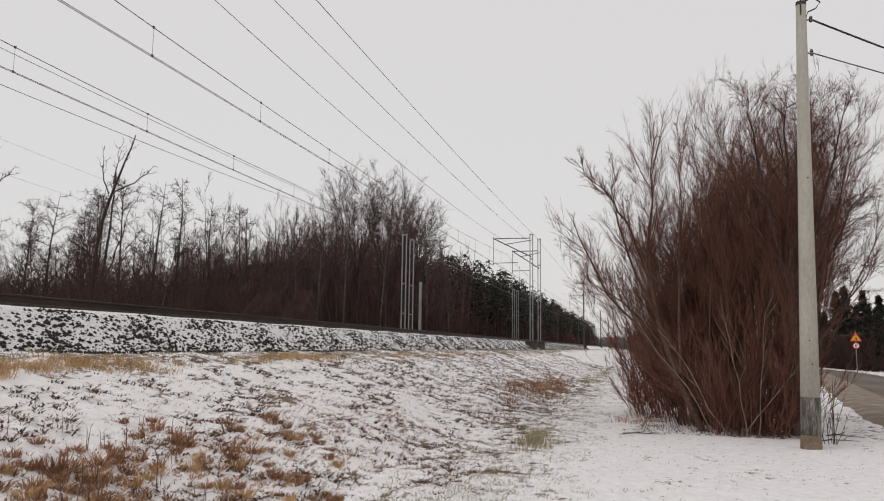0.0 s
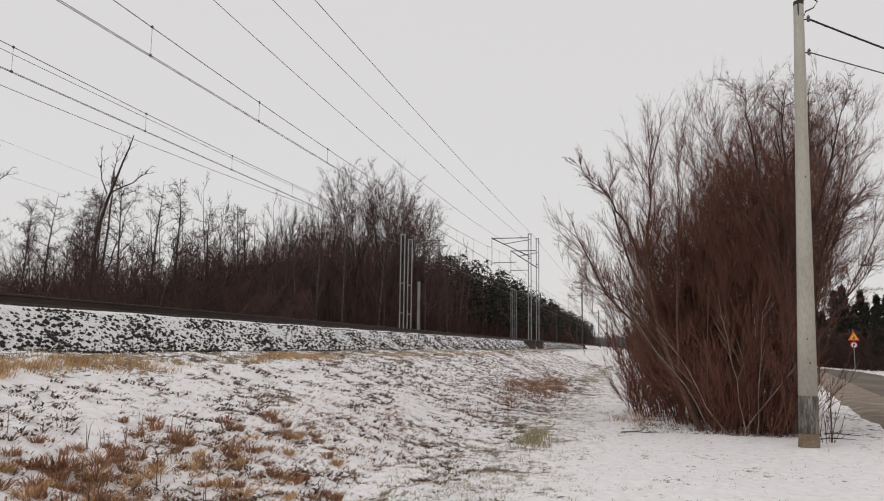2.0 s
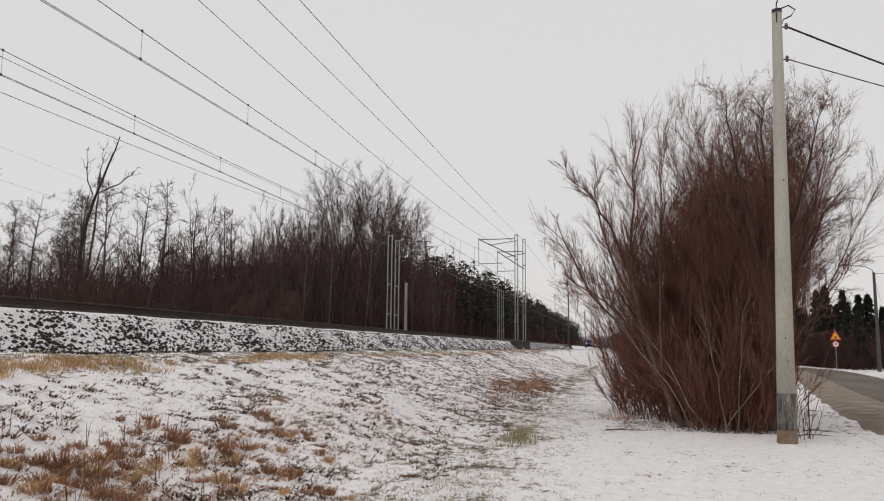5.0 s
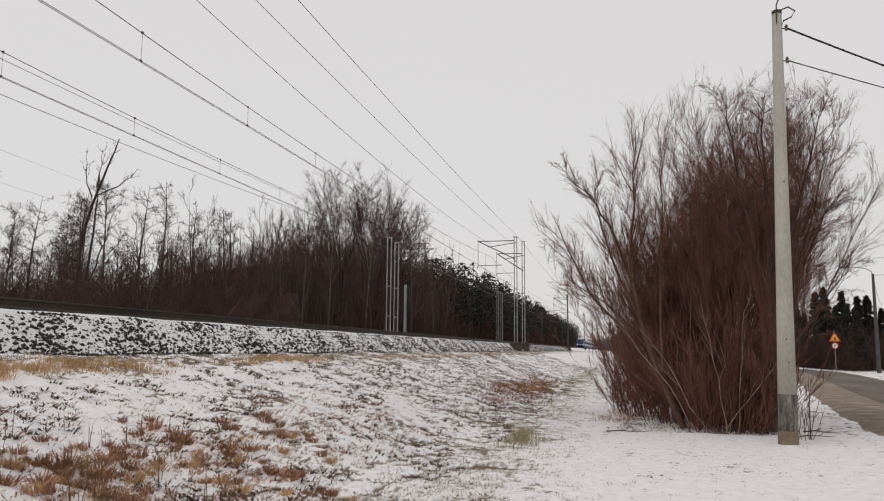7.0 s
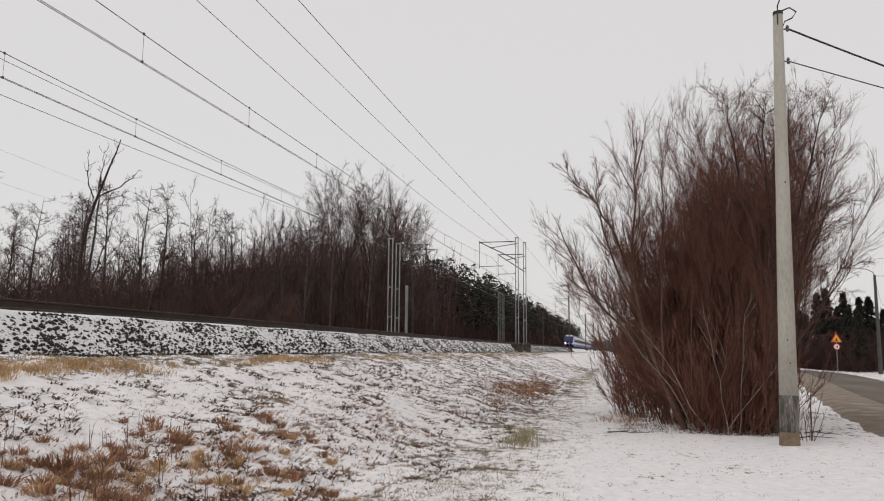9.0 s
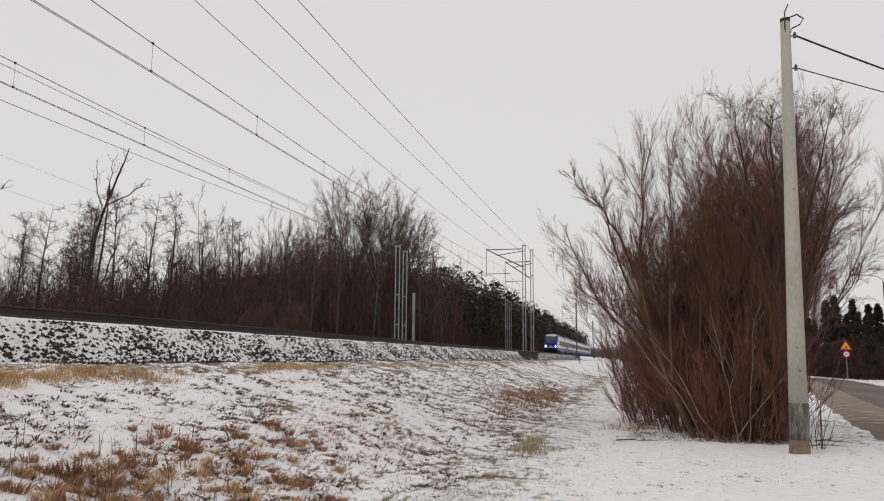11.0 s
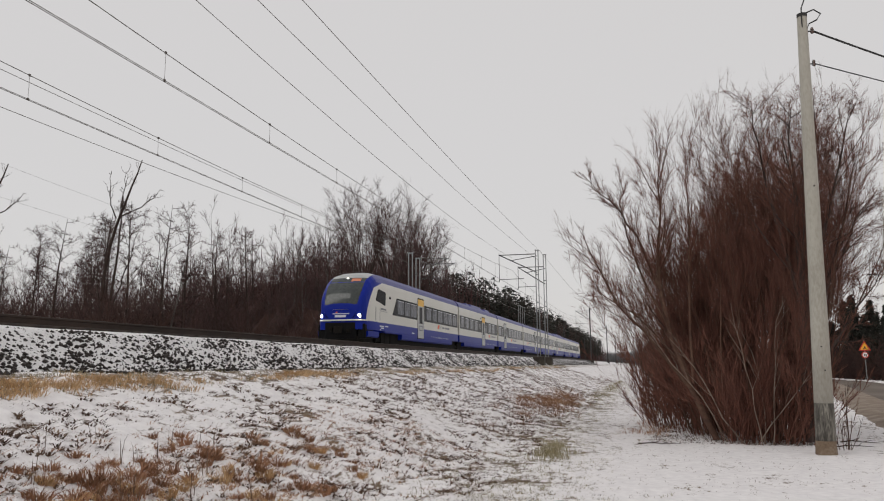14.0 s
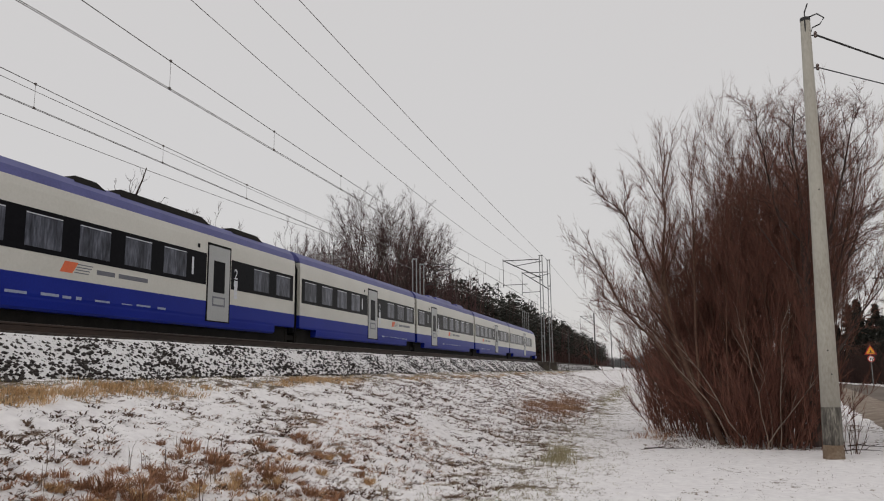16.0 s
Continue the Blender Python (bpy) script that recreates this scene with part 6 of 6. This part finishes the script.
    add("emblem", Geo().box(-0.26, -0.16, -0.004, 0.01, 1.82, 1.89), M_ORANGE, "small red and white emblem")
    add("lettering_bar", Geo().box(-0.42, 0.5, -0.006, 0.01, 1.77, 1.805), M_DECAL)
    add("wiper", Geo().tube([(0.25, 0.14, 2.5), (0.45, 0.42, 2.95), (0.62, 0.8, 3.4)], 0.022, 5), M_GASKET, "black wiper")
    return mask


LENGTH = 143.6


def build_train():
    rng = random.Random(21)
    root = thing("train", "blue and off-white electric multiple-unit train with black windows", "train")
    ends = [0.0] + [21.7 + 16.7 * k for k in range(7)] + [LENGTH]
    # leading car
    body = car_shell(root, 4.0, ends[1] - 0.25, [(7.2, ends[1] - 2.2), (1.4, 3.1)], "leading_car")
    nose(root)
    bogie(body, 5.2)
    part("cab_window", Geo().loft([[(x - d, y, z) for x, y, z in ((1.405, 2.55, 2.62), (1.405, 2.62, 2.56), (1.43, 4.0, 2.38), (1.43, 4.08, 2.44), (1.43, 4.12, 3.02), (1.428, 4.04, 3.12), (1.418, 3.05, 3.22), (1.412, 2.86, 3.16))] for d in (0.1, 0.0)]), M_GLASS, body, "dark slanted cab side window")
    part("cab_door_seam", box_on_side(2.55, 2.57, 1.5, 2.25, 0.003), M_DECAL_GREY, body)
    part("cab_door_seam", box_on_side(3.2, 3.22, 1.5, 2.25, 0.003), M_DECAL_GREY, body)
    part("lettering_bar", box_on_side(3.35, 4.25, 2.12, 2.22, 0.004), M_DECAL_GREY, body)
    part("lettering_bar", box_on_side(3.35, 4.4, 2.04, 2.06, 0.004), M_DECAL_GREY, body)
    part("camera_pod", Geo().tube([(1.40, 4.85, 2.88), (1.46, 4.85, 2.88)], 0.07, 10), M_GASKET, body)
    for y0, y1, z in ((3.2, 3.9, 1.2), (3.4, 3.9, 1.1), (4.1, 4.6, 1.22), (9.2, 9.7, 1.05), (3.2, 3.4, 1.0)):
        part("lettering_bar", box_on_side(y0, y1, z, z + 0.06, 0.004), M_DECAL, body)
    glazing(body, 5.75, 10.35, [6.3, 7.7, 9.05], slant=1.6)
    door(body, 10.5, True)
    glazing(body, 11.95, ends[1] - 0.4, [12.5, 14.0, 15.5, 17.0, 18.4, 19.8])
    decals(body, 15.3, rng)
    joint(root, ends[1])
    offs = [9.0, 3.6, 10.1, 8.3, 3.6, 9.0]
    for k in range(6):
        a, b = ends[k + 1], ends[k + 2]
        body = car_shell(root, a + 0.25, b - 0.25, [(a + 1.9, b - 1.9)], "middle_car")
        d = a + offs[k]
        glazing(body, a + 0.4, d - 0.12, [p for p in np.arange(a + 0.7, d - 1.5, 1.75)])
        glazing(body, d + 1.42, b - 0.4, [p for p in np.arange(d + 3.0, b - 1.6, 1.75)])
        door(body, d, k == 0)
        decals(body, (d + 3.0, a + 8.0, a + 3.6, a + 12.0, a + 8.0, a + 3.2)[k], rng)
        part("door_sign", box_on_side(d - 0.95, d - 0.85, 2.2, 2.75, 0.010), M_DECAL, body)
        part("door_sign", box_on_side(d + 1.62, d + 1.85, 2.05, 2.28, 0.010), M_DECAL, body)
        for i in range(3):
            part("door_sign", box_on_side(d + 1.64, d + 1.83, 2.05 - 0.14 * (i + 1) + 0.02, 2.05 - 0.14 * i, 0.011), M_DECAL, body)
        num = bpy.data.curves.new("class_number", "FONT")
        num.body, num.size, num.extrude = "2", 0.5, 0.002
        num.materials.append(M_DECAL)
        o = new("class_number", num)
        o.parent = body
        o.matrix_basis = Matrix.Translation((HALF + 0.012, d + 1.60, 2.33)) @ Euler((radians(90), 0, radians(90))).to_matrix().to_4x4()
        part("side_lamp", box_on_side(d - 0.65, d - 0.55, 3.1, 3.22, 0.02), M_GASKET, body)
        bogie(body, a)
        if k in (0, 2, 4):
            for y0, y1, h in ((a + 4.2, a + 5.4, 0.12), (a + 6.0, a + 10.5, 0.16), (a + 12.0, a + 14.2, 0.14)):
                part("roof_box", Geo().loft([[(x * 1.15, y0 + 0.2 * i, 4.0 + (h + 0.1) * i) for x, i in ((-1, 0), (1, 0), (0.85, 1), (-0.85, 1))], [(x * 1.15, y1 - 0.2 * i, 4.0 + (h + 0.1) * i) for x, i in ((-1, 0), (1, 0), (0.85, 1), (-0.85, 1))]]), M_UNDERT if k == 2 else M_ROOF, body, "low dark roof housing")
        joint(root, b)
    a = ends[7]
    body = car_shell(root, a + 0.25, LENGTH - 4.0, [(a + 2.3, LENGTH - 7.2)], "trailing_car")
    bogie(body, a)
    bogie(body, LENGTH - 5.2)
    glazing(body, a + 0.4, a + 9.6, [a + 0.9 + 1.5 * k for k in range(5)])
    door(body, a + 9.75)
    glazing(body, a + 11.2, LENGTH - 5.75, [a + 11.8, a + 13.3])
    nose(root, True)
    skirt(body, LENGTH - 3.1, LENGTH - 1.4)
    return root


TRAIN = build_train()


def motions():
    rows = []
    for k in range(9):
        t = 2.0 * k
        rows.append((t, pose(TRACKS[1], 15.8 + 39.7 * (14.5 - t), RAIL_Z)))
    walk(TRAIN, rows)


motions()
